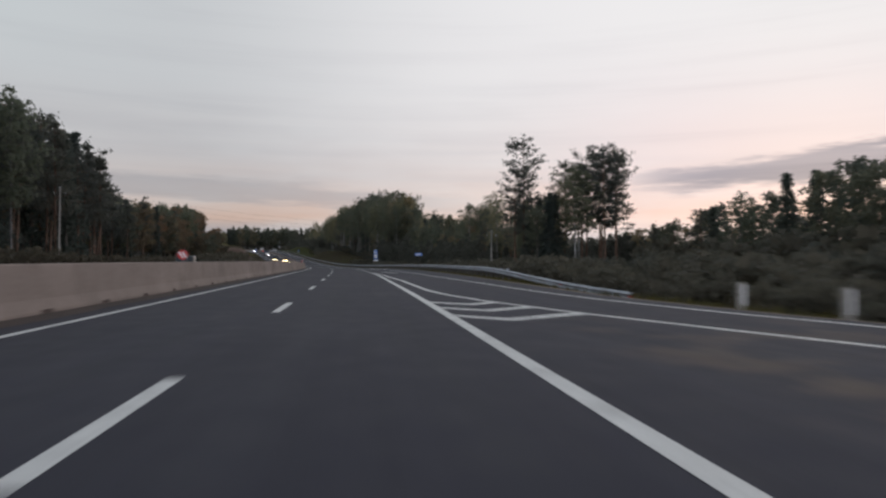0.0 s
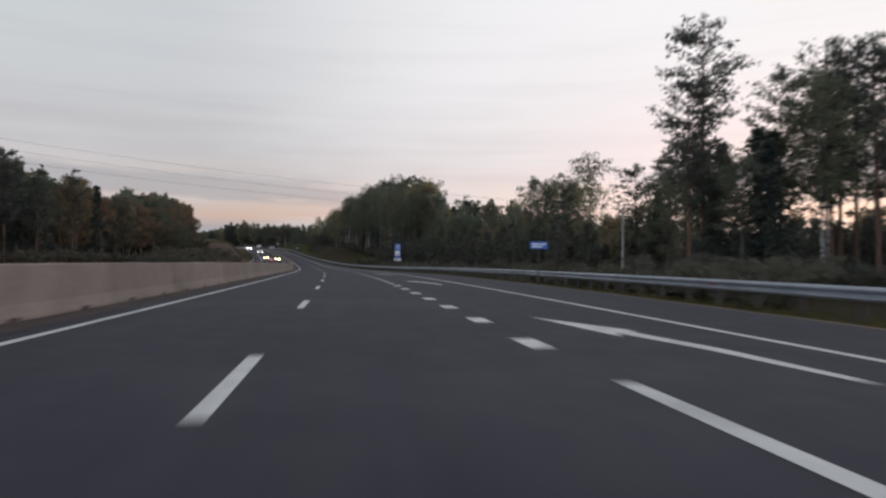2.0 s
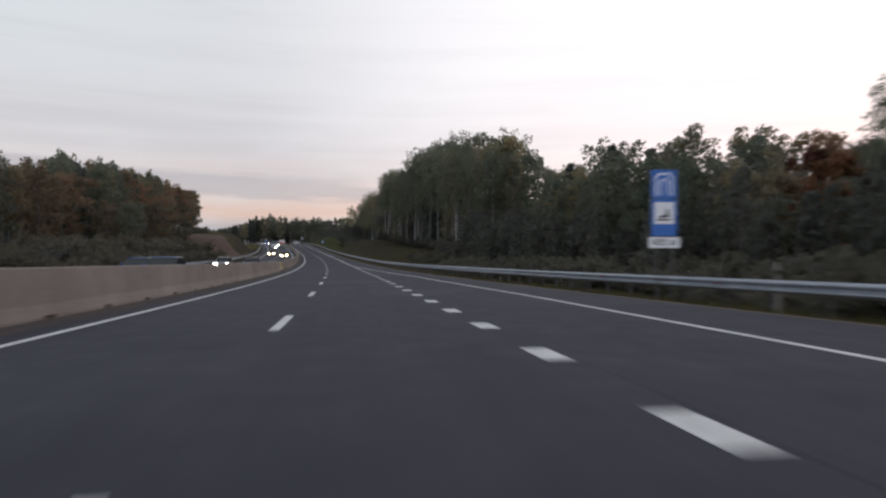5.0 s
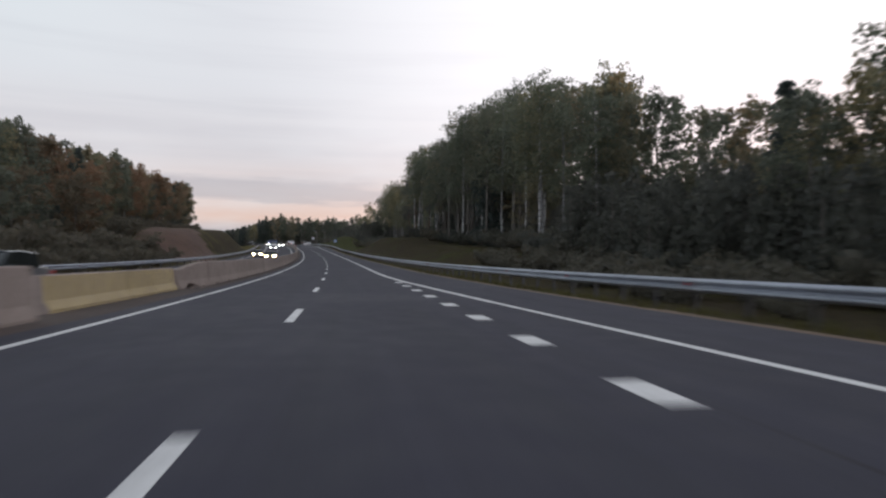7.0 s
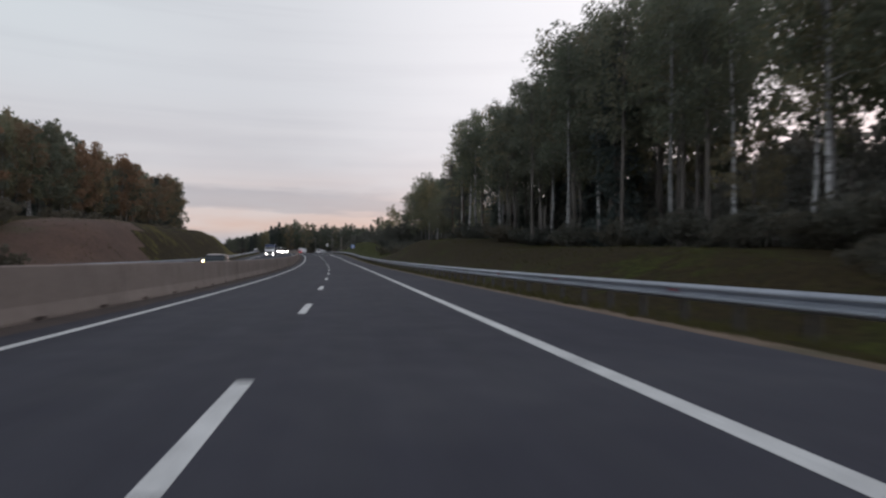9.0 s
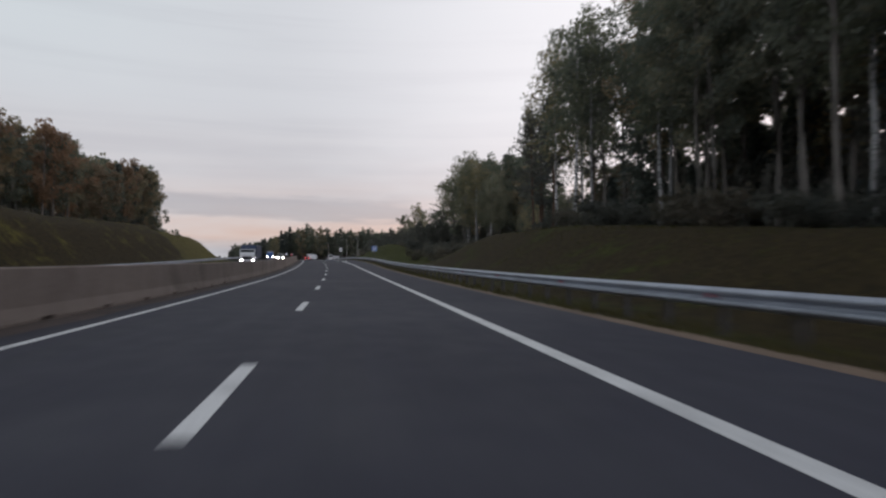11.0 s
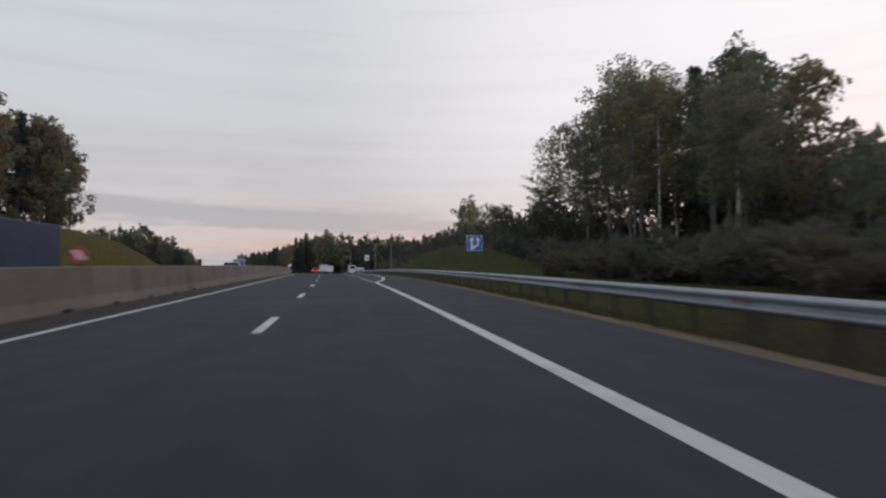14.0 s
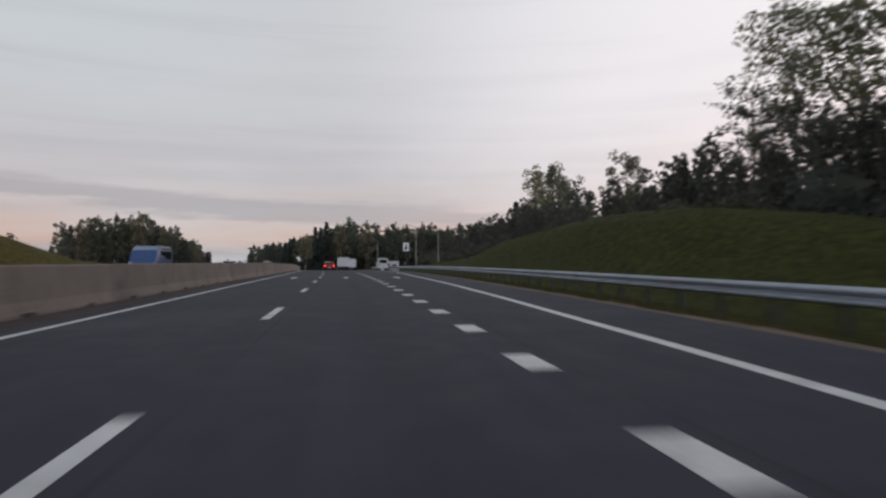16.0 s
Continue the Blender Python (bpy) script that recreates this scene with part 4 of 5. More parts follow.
def car(paint, label, lit, tall=1.46, group="cars on the road"):
    """A car of 4.4 m that looks along +y. lit: 'front' for shining headlights, 'back' for tail lights."""
    c = thing("car", label, "car", group)
    k = tall / 1.46
    body = part("body", loft([(-2.18, shell(0.72, 0.42, 0.86)), (-2.05, shell(0.82, 0.28, 1.00)), (-1.5, shell(0.87, 0.22, 1.02)), (0.2, shell(0.88, 0.20, 0.96)), (1.1, shell(0.88, 0.20, 0.92)),
                             (1.9, shell(0.84, 0.22, 0.80)), (2.15, shell(0.74, 0.30, 0.66))]), CAR_PAINT[paint], c, smooth=False)
    cab = lambda w, z: [(-w, 0.86), (w, 0.86), (w * 0.84, z), (-w * 0.84, z)]
    part("cabin_glass", loft([(-1.85, cab(0.70, 0.90)), (-1.35, cab(0.80, tall - 0.10)), (-0.4, cab(0.82, tall - 0.03)), (0.35, cab(0.82, tall - 0.06)), (1.15, cab(0.80, 0.90))]), M["glass"], c, "dark tinted windows")
    part("roof", loft([(-1.42, [(-0.66, tall - 0.10), (0.66, tall - 0.10), (0.60, tall - 0.06), (-0.60, tall - 0.06)]), (-0.5, [(-0.70, tall - 0.06), (0.70, tall - 0.06), (0.62, tall), (-0.62, tall)]),
                       (0.36, [(-0.69, tall - 0.09), (0.69, tall - 0.09), (0.60, tall - 0.03), (-0.60, tall - 0.03)])]), CAR_PAINT[paint], c)
    for x in (-0.78, 0.78):
        for y in (-1.35, 1.38):
            wheel(c, x, y, 0.32)
        part("headlight", box(x * 0.80 - 0.20, x * 0.80 + 0.20, 2.02, 2.16, 0.54, 0.74, 0.03), {"front": M["headlight"], "warm": M["headlight_warm"]}.get(lit, M["rim"]), c, "shining headlight" if lit in ("front", "warm") else "")
        part("tail_light", box(x * 0.92 - 0.13, x * 0.92 + 0.13, -2.19, -2.06, 0.70, 0.88, 0.03), M["taillight"] if lit == "back" else CAR_PAINT["red"], c, "red tail light")
        part("mirror", box(x * 1.16 - 0.09, x * 1.16 + 0.09, 0.72, 0.84, 0.92, 1.06, 0.03), CAR_PAINT[paint], c)
    part("bumper", box(-0.70, 0.70, -2.24, -2.10, 0.34, 0.58, 0.04), M["trim_black"], c)
    part("number_plate", box(-0.26, 0.26, -2.25, -2.235, 0.44, 0.55, 0.0), M["sign_white"], c, "plain white plate")
    return c


def put_on_road(ob, s, u, away):
    p = on_road(s, u, 0.005)
    ob.matrix_basis = pose(p.x, p.y, p.z, lie(s) if away else -lie(s), 0, heading(s) + (0 if away else 180))


def lorry(cab_paint, label, s, u, away, load="tarp_blue", length=11.0, group="lorries", tall=0.75):
    c = thing("lorry", label, "lorry", group)
    part("cab", loft([(3.9, shell(1.20, 0.55, 2.95, 0.15, 0.98)), (5.2, shell(1.22, 0.45, 2.95, 0.15, 0.97)), (5.75, shell(1.20, 0.42, 2.0, 0.15, 0.98)), (5.85, shell(1.15, 0.42, 1.7, 0.12, 0.98))]), CAR_PAINT[cab_paint], c, "white driver's cab")
    part("windscreen", loft([(5.30, [(-1.08, 1.75), (1.08, 1.75), (1.04, 2.72), (-1.04, 2.72)]), (5.56, [(-1.08, 1.75), (1.08, 1.75), (1.04, 2.66), (-1.04, 2.66)])]), M["glass"], c)
    part("grille", box(-0.75, 0.75, 5.84, 5.90, 0.80, 1.45, 0.02), M["trim_black"], c)
    part("sun_visor", box(-1.05, 1.05, 5.30, 5.65, 2.74, 2.84, 0.03), M["trim_black"], c)
    part("trailer", box(-1.25, 1.25, 3.6 - length, 3.6, 1.05, 3.75, 0.05), M[load], c, "dark blue tarpaulin trailer" if load == "tarp_blue" else "pale box body")
    part("chassis", box(-0.45, 0.45, 3.6 - length, 5.2, 0.62, 1.04, 0.02), M["trim_black"], c)
    for x in (-1.05, 1.05):
        for y in (4.6, 1.2, 3.6 - length + 1.0, 3.6 - length + 2.2):
            wheel(c, x, y, 0.50, 0.3)
        part("headlight", box(x * 0.85 - 0.16, x * 0.85 + 0.16, 5.82, 5.90, 0.60, 0.76, 0.02), M["headlight"] if not away else M["rim"], c, "shining headlight" if not away else "")
        part("mirror", box(x * 1.24 - 0.07, x * 1.24 + 0.07, 5.5, 5.62, 1.7, 2.4, 0.03), M["trim_black"], c)
    put_on_road(c, s, u, away)
    c.scale = (0.95, 0.95, tall)
    return c


def van(label, s, u, away, paint="white", lit=""):
    c = thing("van", label, "van", "vans")
    part("body", loft([(-2.6, shell(0.92, 0.40, 2.25, 0.14, 0.95)), (0.6, shell(0.95, 0.36, 2.30, 0.14, 0.95)), (1.5, shell(0.94, 0.36, 2.0, 0.14, 0.9)), (2.0, shell(0.92, 0.36, 1.25, 0.14, 0.95)), (2.6, shell(0.84, 0.38, 1.05, 0.14, 0.95))]), CAR_PAINT[paint], c)
    part("windscreen", loft([(1.1, [(-0.82, 1.3), (0.82, 1.3), (0.74, 2.02), (-0.74, 2.02)]), (1.95, [(-0.84, 1.26), (0.84, 1.26), (0.84, 1.30), (-0.84, 1.30)])]), M["glass"], c)
    part("rear_window", box(-0.68, 0.68, -2.63, -2.58, 1.35, 2.0, 0.02), M["glass"], c)
    for x in (-0.86, 0.86):
        part("side_window", box(x * 1.02 - 0.06, x * 1.02 + 0.06, -2.2, 0.9, 1.35, 1.95, 0.02), M["glass"], c)
        for y in (-1.5, 1.7):
            wheel(c, x * 0.95, y, 0.34)
        part("tail_light", box(x * 0.97 - 0.06, x * 0.97 + 0.06, -2.64, -2.55, 0.9, 1.3, 0.02), M["taillight"] if lit == "back" else CAR_PAINT["red"], c, "red tail light")
        part("headlight", box(x * 0.8 - 0.15, x * 0.8 + 0.15, 2.50, 2.62, 0.75, 0.95, 0.02), M["headlight"] if lit == "front" else M["rim"], c)
    put_on_road(c, s, u, away)
    return c


put_on_road(car("red", "small red car with glowing tail lights driving ahead", "back"), 586, 1.0, True)
for paint, s, u, lit in (("blue", 186, -8.3, "front"), ("blue", 195, -12.1, "front"), ("dark", 226, -8.4, "front"), ("grey", 231, -12.1, "front"), ("dark", 318, -8.5, "warm"), ("grey", 340, -12.2, "warm"),
                         ("white", 575, -8.4, "front"), ("white", 482, -8.6, "front")):
    put_on_road(car(paint, paint + " car with " + ("yellowish" if lit == "warm" else "white") + " shining headlights on the oncoming lanes", lit), s, u, False)
put_on_road(car("dark", "dark car standing on the oncoming lanes", "", 1.55), 60, -12.1, False)
lorry("white", "white lorry with a dark blue trailer and shining headlights", 436.5, -11.8, False)
lorry("white", "pale box lorry standing at the lay-by", 640, 7.6, True, "panel_white", 7.0)
lorry("red", "red lorry with a pale body standing by the road", 622, 4.9, True, "panel_white", 6.0)
van("white van standing at the lay-by", 598, 12.6 - 1.5, True)
van("blue van with a pale roof on the oncoming lanes", 521, -12.0, False, "blue", "front")
kiosk = thing("site_cabin", "pale grey site cabin with a flat roof at the lay-by", "cabin", at=stand(612, 14.2, turn=4))
part("body", box(-1.7, 1.7, -1.2, 1.2, -0.3, 2.3, 0.03), M["panel_white"], kiosk)
part("roof", box(-1.8, 1.8, -1.3, 1.3, 2.3, 2.42, 0.02), M["sign_back"], kiosk)
part("door", box(-1.0, -0.2, -1.23, -1.19, -0.1, 1.9, 0.01), M["sign_back"], kiosk)
part("window", box(0.3, 1.2, -1.23, -1.19, 0.9, 1.6, 0.01), M["glass"], kiosk)
# cars waiting far off on the rise
for i, (s, u, paint) in enumerate(((560, -12.0, "white"), (690, -8.4, "grey"), (705, -12.0, "white"), (655, -12.1, "dark"))):
    put_on_road(car(paint, {"white": "white", "grey": "grey", "dark": "dark"}[paint] + " car far along the oncoming lanes", ""), s, u, False)


# ---------------------------------------------------------------- trees
RNG = np.random.default_rng(7)


def unit(v):
    return v / (np.linalg.norm(v, axis=1)[:, None] + 1e-9)


def diamonds(centres, size, aspect, up_bias=0.0, axis=None):
    """Small pointed leaf sprays at the given centres, turned at random; returns verts and faces."""
    n = len(centres)
    a = RNG.normal(size=(n, 3)) if axis is None else axis + RNG.normal(scale=0.45, size=(n, 3))
    a[:, 2] += up_bias
    a = unit(a)
    b = unit(np.cross(a, RNG.normal(size=(n, 3))))
    return sprays(np.asarray(centres), a, b, size * RNG.uniform(0.6, 1.35, (n, 1)), aspect)


def sprays(c, a, b, length, aspect):
    """Triangles round c that point along a and are spread along b."""
    v = np.stack([c - a * length * 0.4 - b * length * aspect * 0.5, c - a * length * 0.3 + b * length * aspect * 0.5, c + a * length * 0.6], 1).reshape(-1, 3)
    return v, np.arange(3 * len(c)).reshape(-1, 3)


def facing(c, out, size, aspect, loose=0.8):
    """Leaf sprays at c that look outwards along out, more or less."""
    n = unit(out + RNG.normal(scale=loose, size=c.shape))
    a = unit(np.cross(n, RNG.normal(size=c.shape)))
    return sprays(c, a, np.cross(n, a), size * RNG.uniform(0.5, 1.3, (len(c), 1)), aspect)


def clump(centre, r, k, size, flat=0.8, droop=0.0, core=0):
    """One tuft of a crown: leaves over its outside, a few large ones at its heart. Returns verts."""
    d = RNG.normal(size=(k, 3))
    d[:, 2] += 0.25
    d = unit(d)
    c = d * (r * (0.25 + 0.85 * np.sqrt(RNG.uniform(0, 1, (k, 1))))) * (1, 1, flat)
    if droop:
        c[:, 2] -= droop * r * np.abs(RNG.normal(size=k)) * (d[:, 2] < 0.2)
    v = [facing(centre + c, d, size, 0.85)[0]]
    if core:
        v.append(diamonds(centre + RNG.normal(scale=r * 0.22, size=(core, 3)), r * 1.25, 0.8)[0])
    return np.concatenate(v)


def leaf_mesh(name, v, f, material):
    me = bpy.data.meshes.new(name)
    me.vertices.add(len(v))
    me.vertices.foreach_set("co", v.astype(np.float32).ravel())
    me.loops.add(3 * len(f))
    me.loops.foreach_set("vertex_index", f.astype(np.int32).ravel())
    me.polygons.add(len(f))
    me.polygons.foreach_set("loop_start", np.arange(0, 3 * len(f), 3, dtype=np.int32))
    me.materials.append(material)
    me.update(calc_edges=True)
    return me


def limb(start, way, length, droop, n=5, wander=0.12):
    p, d, pts = np.array(start, float), np.array(way, float), []
    d /= np.linalg.norm(d)
    for i in range(n + 1):
        pts.append(p.copy())
        d = d + np.array([0, 0, -droop / n]) + RNG.normal(scale=wander, size=3) / n * 2
        d /= np.linalg.norm(d)
        p = p + d * length / n
    return np.array(pts)


def stem(h, r0, r1, bend=0.25):
    n = 8
    ox, oy = np.cumsum(RNG.normal(scale=bend / n, size=n + 1)), np.cumsum(RNG.normal(scale=bend / n, size=n + 1))
    ox -= ox[0]
    oy -= oy[0]
    pts = [(ox[i], oy[i], -0.5 + (h + 0.5) * i / n) for i in range(n + 1)]
    rad = [r0 * (1 - i / n) ** 0.8 + r1 + (0.5 * r0 if i == 0 else 0) for i in range(n + 1)]
    return pts, rad


def at_height(pts, z):
    zs = [p[2] for p in pts]
    return np.array([np.interp(z, zs, [p[0] for p in pts]), np.interp(z, zs, [p[1] for p in pts]), z])


def make_tree(kind, h, leaves=90, size=0.5, tufts=1.0, bare=0.0):
    """One tree at the origin: an Empty with trunk and crown. Broad crowns are tufts of leaves on limbs, pines carry flat pads of needles, spruces hanging whorls."""
    names = {"birch": ("birch_tree", "birch_bark", "birch_leaf"), "aspen": ("aspen_tree", "grey_bark", "aspen_leaf"), "pine": ("pine_tree", "pine_bark", "pine_leaf"),
             "spruce": ("spruce_tree", "grey_bark", "spruce_leaf"), "maple": ("maple_tree", "grey_bark", "red_leaf"), "oak": ("oak_tree", "grey_bark", "brown_leaf")}
    name, bark, leaf = names[kind]
    tree = thing(name, "", "tree")
    r0 = {"birch": 0.17, "aspen": 0.20, "pine": 0.22, "spruce": 0.20, "maple": 0.13, "oak": 0.22}[kind] * h / 20
    pts, rad = stem(h * 0.97, r0, 0.02, 0.5 if kind in ("birch", "aspen") else 0.25)
    bm = tube(pts, rad, 7)
    V = []
    if kind in ("birch", "aspen", "maple", "oak"):
        low = {"birch": 0.36, "aspen": 0.26, "maple": 0.18, "oak": 0.24}[kind] + bare
        wide = {"birch": 0.135, "aspen": 0.165, "maple": 0.26, "oak": 0.20}[kind] * h
        droop = {"birch": 0.75, "aspen": 0.25, "maple": 0.2, "oak": 0.2}[kind]
        limbs, turn = int(19 * tufts), RNG.uniform(0, 6.283)
        for i in range(limbs):
            x = (i + RNG.uniform(0.1, 0.9)) / limbs
            t = low + (0.94 - low) * x
            w = wide * (0.42 + 0.78 * math.sin(math.pi * min(1.0, 0.14 + 0.74 * x))) * RNG.uniform(0.62, 1.22)
            a = turn + i * 2.4 + RNG.uniform(-0.5, 0.5)
            b = limb(at_height(pts, h * t * 0.95), (math.cos(a), math.sin(a), RNG.uniform(0.5, 1.1)), w * 1.15, 0.9 if kind == "birch" else 0.5)
            tube(b[[0, 2, 5]], (0.035 * h / 20 + 0.01, 0.02, 0.008), 3, bm, cap=False)
            for q in (2, 4, 5):
                r = h * RNG.uniform(0.028, 0.056) * (1.1 if kind in ("maple", "oak") else 1.0)
                V.append(clump(b[q] + RNG.normal(scale=0.25, size=3), r, int(leaves * (r / h / 0.048) ** 2), size * (h / 20) ** 0.5, 0.85, droop))
        for z, r in ((0.965, 0.034), (0.93, 0.046), (0.89, 0.052), (0.85, 0.056)):
            V.append(clump(np.array(at_height(pts, h * z)) + RNG.normal(scale=(0.45, 0.45, 0.2), size=3), h * r, int(leaves * (r / 0.048) ** 2), size * (h / 20) ** 0.5, 1.15, droop))
    elif kind == "pine":
        whorls, cone = int(15 * tufts), RNG.uniform() < 0.35
        for i in range(whorls):
            x = max(0.0, (i + RNG.uniform(-0.3, 0.3)) / whorls)
            t = 0.40 + 0.57 * x
            reach = h * 0.175 * ((1.05 - 0.88 * x ** 1.3) if cone else (0.45 + 0.72 * math.sin(math.pi * (0.20 + 0.62 * x)))) * RNG.uniform(0.55, 1.15)
            for _ in range(RNG.integers(3, 5)):
                a = RNG.uniform(0, 6.283)
                w = max(0.5, reach * RNG.uniform(0.55, 1.15))
                b = limb(at_height(pts, min(0.96 * h, h * t + RNG.uniform(-0.75, 0.75) * h / 20)), (math.cos(a), math.sin(a), RNG.uniform(-0.15, 0.34)), w, -0.35, 5, 0.14)
                tube(b[[0, 2, 5]], (0.045, 0.028, 0.012), 3, bm, cap=False)
                for q in (1, 2, 3, 4, 5):
                    k = int(leaves * (0.1, 0.45, 0.9, 1.15, 1.2)[q - 1])
                    g = RNG.normal(scale=(0.36, 0.36, 0.15), size=(k, 3)) * h / 20
                    g[:, 2] += 0.06
                    d = unit(RNG.normal(size=(k, 3)) + (0, 0, 0.9))
                    V.append(sprays(b[q] + g, d, unit(np.cross(d, RNG.normal(size=(k, 3)))), size * RNG.uniform(0.6, 1.3, (k, 1)), 0.55)[0])
        k = leaves * 3
        V.append(diamonds(at_height(pts, h * 0.97) + RNG.normal(scale=(0.22, 0.22, 0.5), size=(k, 3)), size, 0.5, 0.6)[0])
    else:
        whorls = int(26 * tufts)
        for i in range(whorls):
            t = 0.05 + 0.94 * i / whorls
            reach = h * 0.185 * (1.04 - t) ** 0.8
            for _ in range(RNG.integers(5, 8)):
                a = RNG.uniform(0, 6.283)
                w = reach * RNG.uniform(0.6, 1.15)
                b = limb(at_height(pts, h * t), (math.cos(a), math.sin(a), 0.10), w, 0.65, 4, 0.08)
                for q in (1, 2, 3, 4):
                    g = RNG.normal(scale=(0.26, 0.26, 0.16), size=(leaves, 3)) * h / 18
                    g[:, 2] -= 0.12
                    d = unit(RNG.normal(scale=0.6, size=(leaves, 3)) + (math.cos(a), math.sin(a), -0.5))
                    V.append(sprays(b[q] + g, d, unit(np.cross(d, RNG.normal(size=(leaves, 3)) + (0, 0, 1.0))), size * RNG.uniform(0.6, 1.3, (leaves, 1)), 0.5)[0])
    v = np.concatenate(V)
    part("trunk", bm, M[bark], tree, smooth=True)
    child("crown", leaf_mesh("crown", v, np.arange(len(v)).reshape(-1, 3), M[leaf]), tree)
    return tree


BUSH_LEAVES = []


def make_bush(h, w, n):
    bush = thing("bush", "dense dark green bush at the forest edge", "bush", "bushes")
    bm = bmesh.new()
    V, thin = [], []
    for i in range(8):
        a = i * 0.785 + RNG.uniform(-0.3, 0.3)
        b = limb((0, 0, -0.2), (math.cos(a) * 0.8, math.sin(a) * 0.8, 1.3), h * RNG.uniform(0.75, 1.05), 0.5, 4)
        tube(b, np.linspace(0.035, 0.01, len(b)), 4, bm, cap=False)
        for q in (1, 3, 4):
            r = w * RNG.uniform(0.15, 0.24)
            c = b[q] * (1, 1, 0.92)
            V.append(clump(c, r, n // 24, 0.24, 0.9, core=1))
            thin.append(clump(c, r, n // 44, 0.34, 0.9, core=1))
    part("stem", bm, M["grey_bark"], bush)
    v = np.concatenate(V)
    v[:, 2] = np.abs(v[:, 2])
    f = np.arange(len(v)).reshape(-1, 3)
    t = np.concatenate(thin)
    t[:, 2] = np.abs(t[:, 2])
    BUSH_LEAVES.append(t)
    child("foliage", leaf_mesh("foliage", v, f, M["bush_leaf"]), bush)
    return bush


LABEL = {"birch": ["tall birch with a white trunk and drooping olive crown", "tall birch with a pale trunk and yellowing leaves"], "aspen": ["tall aspen with a grey trunk and brownish green crown", "broad leafy tree turning brown in autumn"],
         "pine": ["tall pine with a bare reddish trunk and ragged crown", "slender pine with a dark ragged crown"], "spruce": ["dark narrow spruce reaching to the ground", "dense dark spruce at the forest edge"],
         "oak": ["broad leafy tree with brown autumn leaves"], "maple": ["small tree with orange and red autumn leaves"]}
MODELS = {"birch": [make_tree("birch", 22, 42, 0.50) for _ in range(3)], "aspen": [make_tree("aspen", 21, 46, 0.52) for _ in range(4)], "pine": [make_tree("pine", 20, 8, 0.58) for _ in range(3)],
          "spruce": [make_tree("spruce", 18, 4, 0.62) for _ in range(2)], "maple": [make_tree("maple", 10, 100, 0.50) for _ in range(1)], "oak": [make_tree("oak", 19, 52, 0.52) for _ in range(3)],
          "birch_near": [make_tree("birch", 22, 88, 0.28, bare=0.06) for _ in range(5)], "aspen_near": [make_tree("aspen", 21, 80, 0.30, bare=0.06 + 0.07 * q) for q in range(4)], "pine_near": [make_tree("pine", 20, 15, 0.37) for _ in range(4)],
          "birch_far": [make_tree("birch", 22, 18, 0.85) for _ in range(2)], "aspen_far": [make_tree("aspen", 21, 18, 0.9) for _ in range(2)], "spruce_far": [make_tree("spruce", 18, 2, 1.0)], "pine_far": [make_tree("pine", 20, 3, 1.0)]}
HEIGHT = {"oak": 19, "birch": 22, "aspen": 21, "pine": 20, "spruce": 18, "maple": 10}
BUSHES = [make_bush(2.6, 2.6, 1000) for _ in range(3)]
NEAR = (255, 545, 44)      # where the road passes closest to the wood
CLEARINGS = [(197.5, 40.5, 4.5), (310, 32, 3.0), (320, 39, 4.0), (331, 46, 5.0), (342, 53, 6.0), (354, 61, 7.0), (366, 69, 7.0)]      # gaps in which only low growth stands
used = set()
pick = random.Random(11)


def plant(kind, s, u, top=None, h=None, slim=1.0, far=False, near=False):
    """A tree at (s, u); top is its height over the road, h its own height."""
    if any((s - cs) ** 2 + (u - cu) ** 2 < cr * cr for cs, cu, cr in CLEARINGS):
        top, h = None, pick.uniform(6, 10)
    p = ground_at(s, u)
    h = h or (top - lay(s, u))
    k = h / HEIGHT[kind]
    want = kind + ("_far" if far else "_near" if near or (NEAR[0] < s < NEAR[1] and 0 < u < NEAR[2]) else "")
    want = want if want in MODELS else kind
    i = pick.randrange(len(MODELS[want]))
    model = MODELS[want][i]
    m = pose(p.x, p.y, p.z - 0.1, pick.uniform(-1.5, 1.5), pick.uniform(-1.5, 1.5), pick.uniform(0, 360)) @ Matrix.Diagonal((k ** 0.7 * slim, k ** 0.7 * slim, k, 1))
    if (want, i) in used:
        ob = copy_thing(model, m @ Matrix.Diagonal([1 / c for c in model.scale] + [1]))
    else:
        used.add((want, i))
        model.matrix_basis = m
        ob = model
    return tagged(ob, LABEL[kind][0 if h > 15 or len(LABEL[kind]) == 1 else 1], "tree", kind + " trees along the road")


def plant_bush(s, u, k):
    p = ground_at(s, u)
    m = pose(p.x, p.y, p.z - 0.05, 0, 0, pick.uniform(0, 360)) @ Matrix.Diagonal((k * pick.uniform(0.9, 1.4), k * pick.uniform(0.9, 1.4), k, 1))
    i = pick.randrange(3)
    if ("bush", i) in used:
        return copy_thing(BUSHES[i], m @ Matrix.Diagonal([1 / c for c in BUSHES[i].scale] + [1]))
    used.add(("bush", i))
    BUSHES[i].matrix_basis = m
    return BUSHES[i]


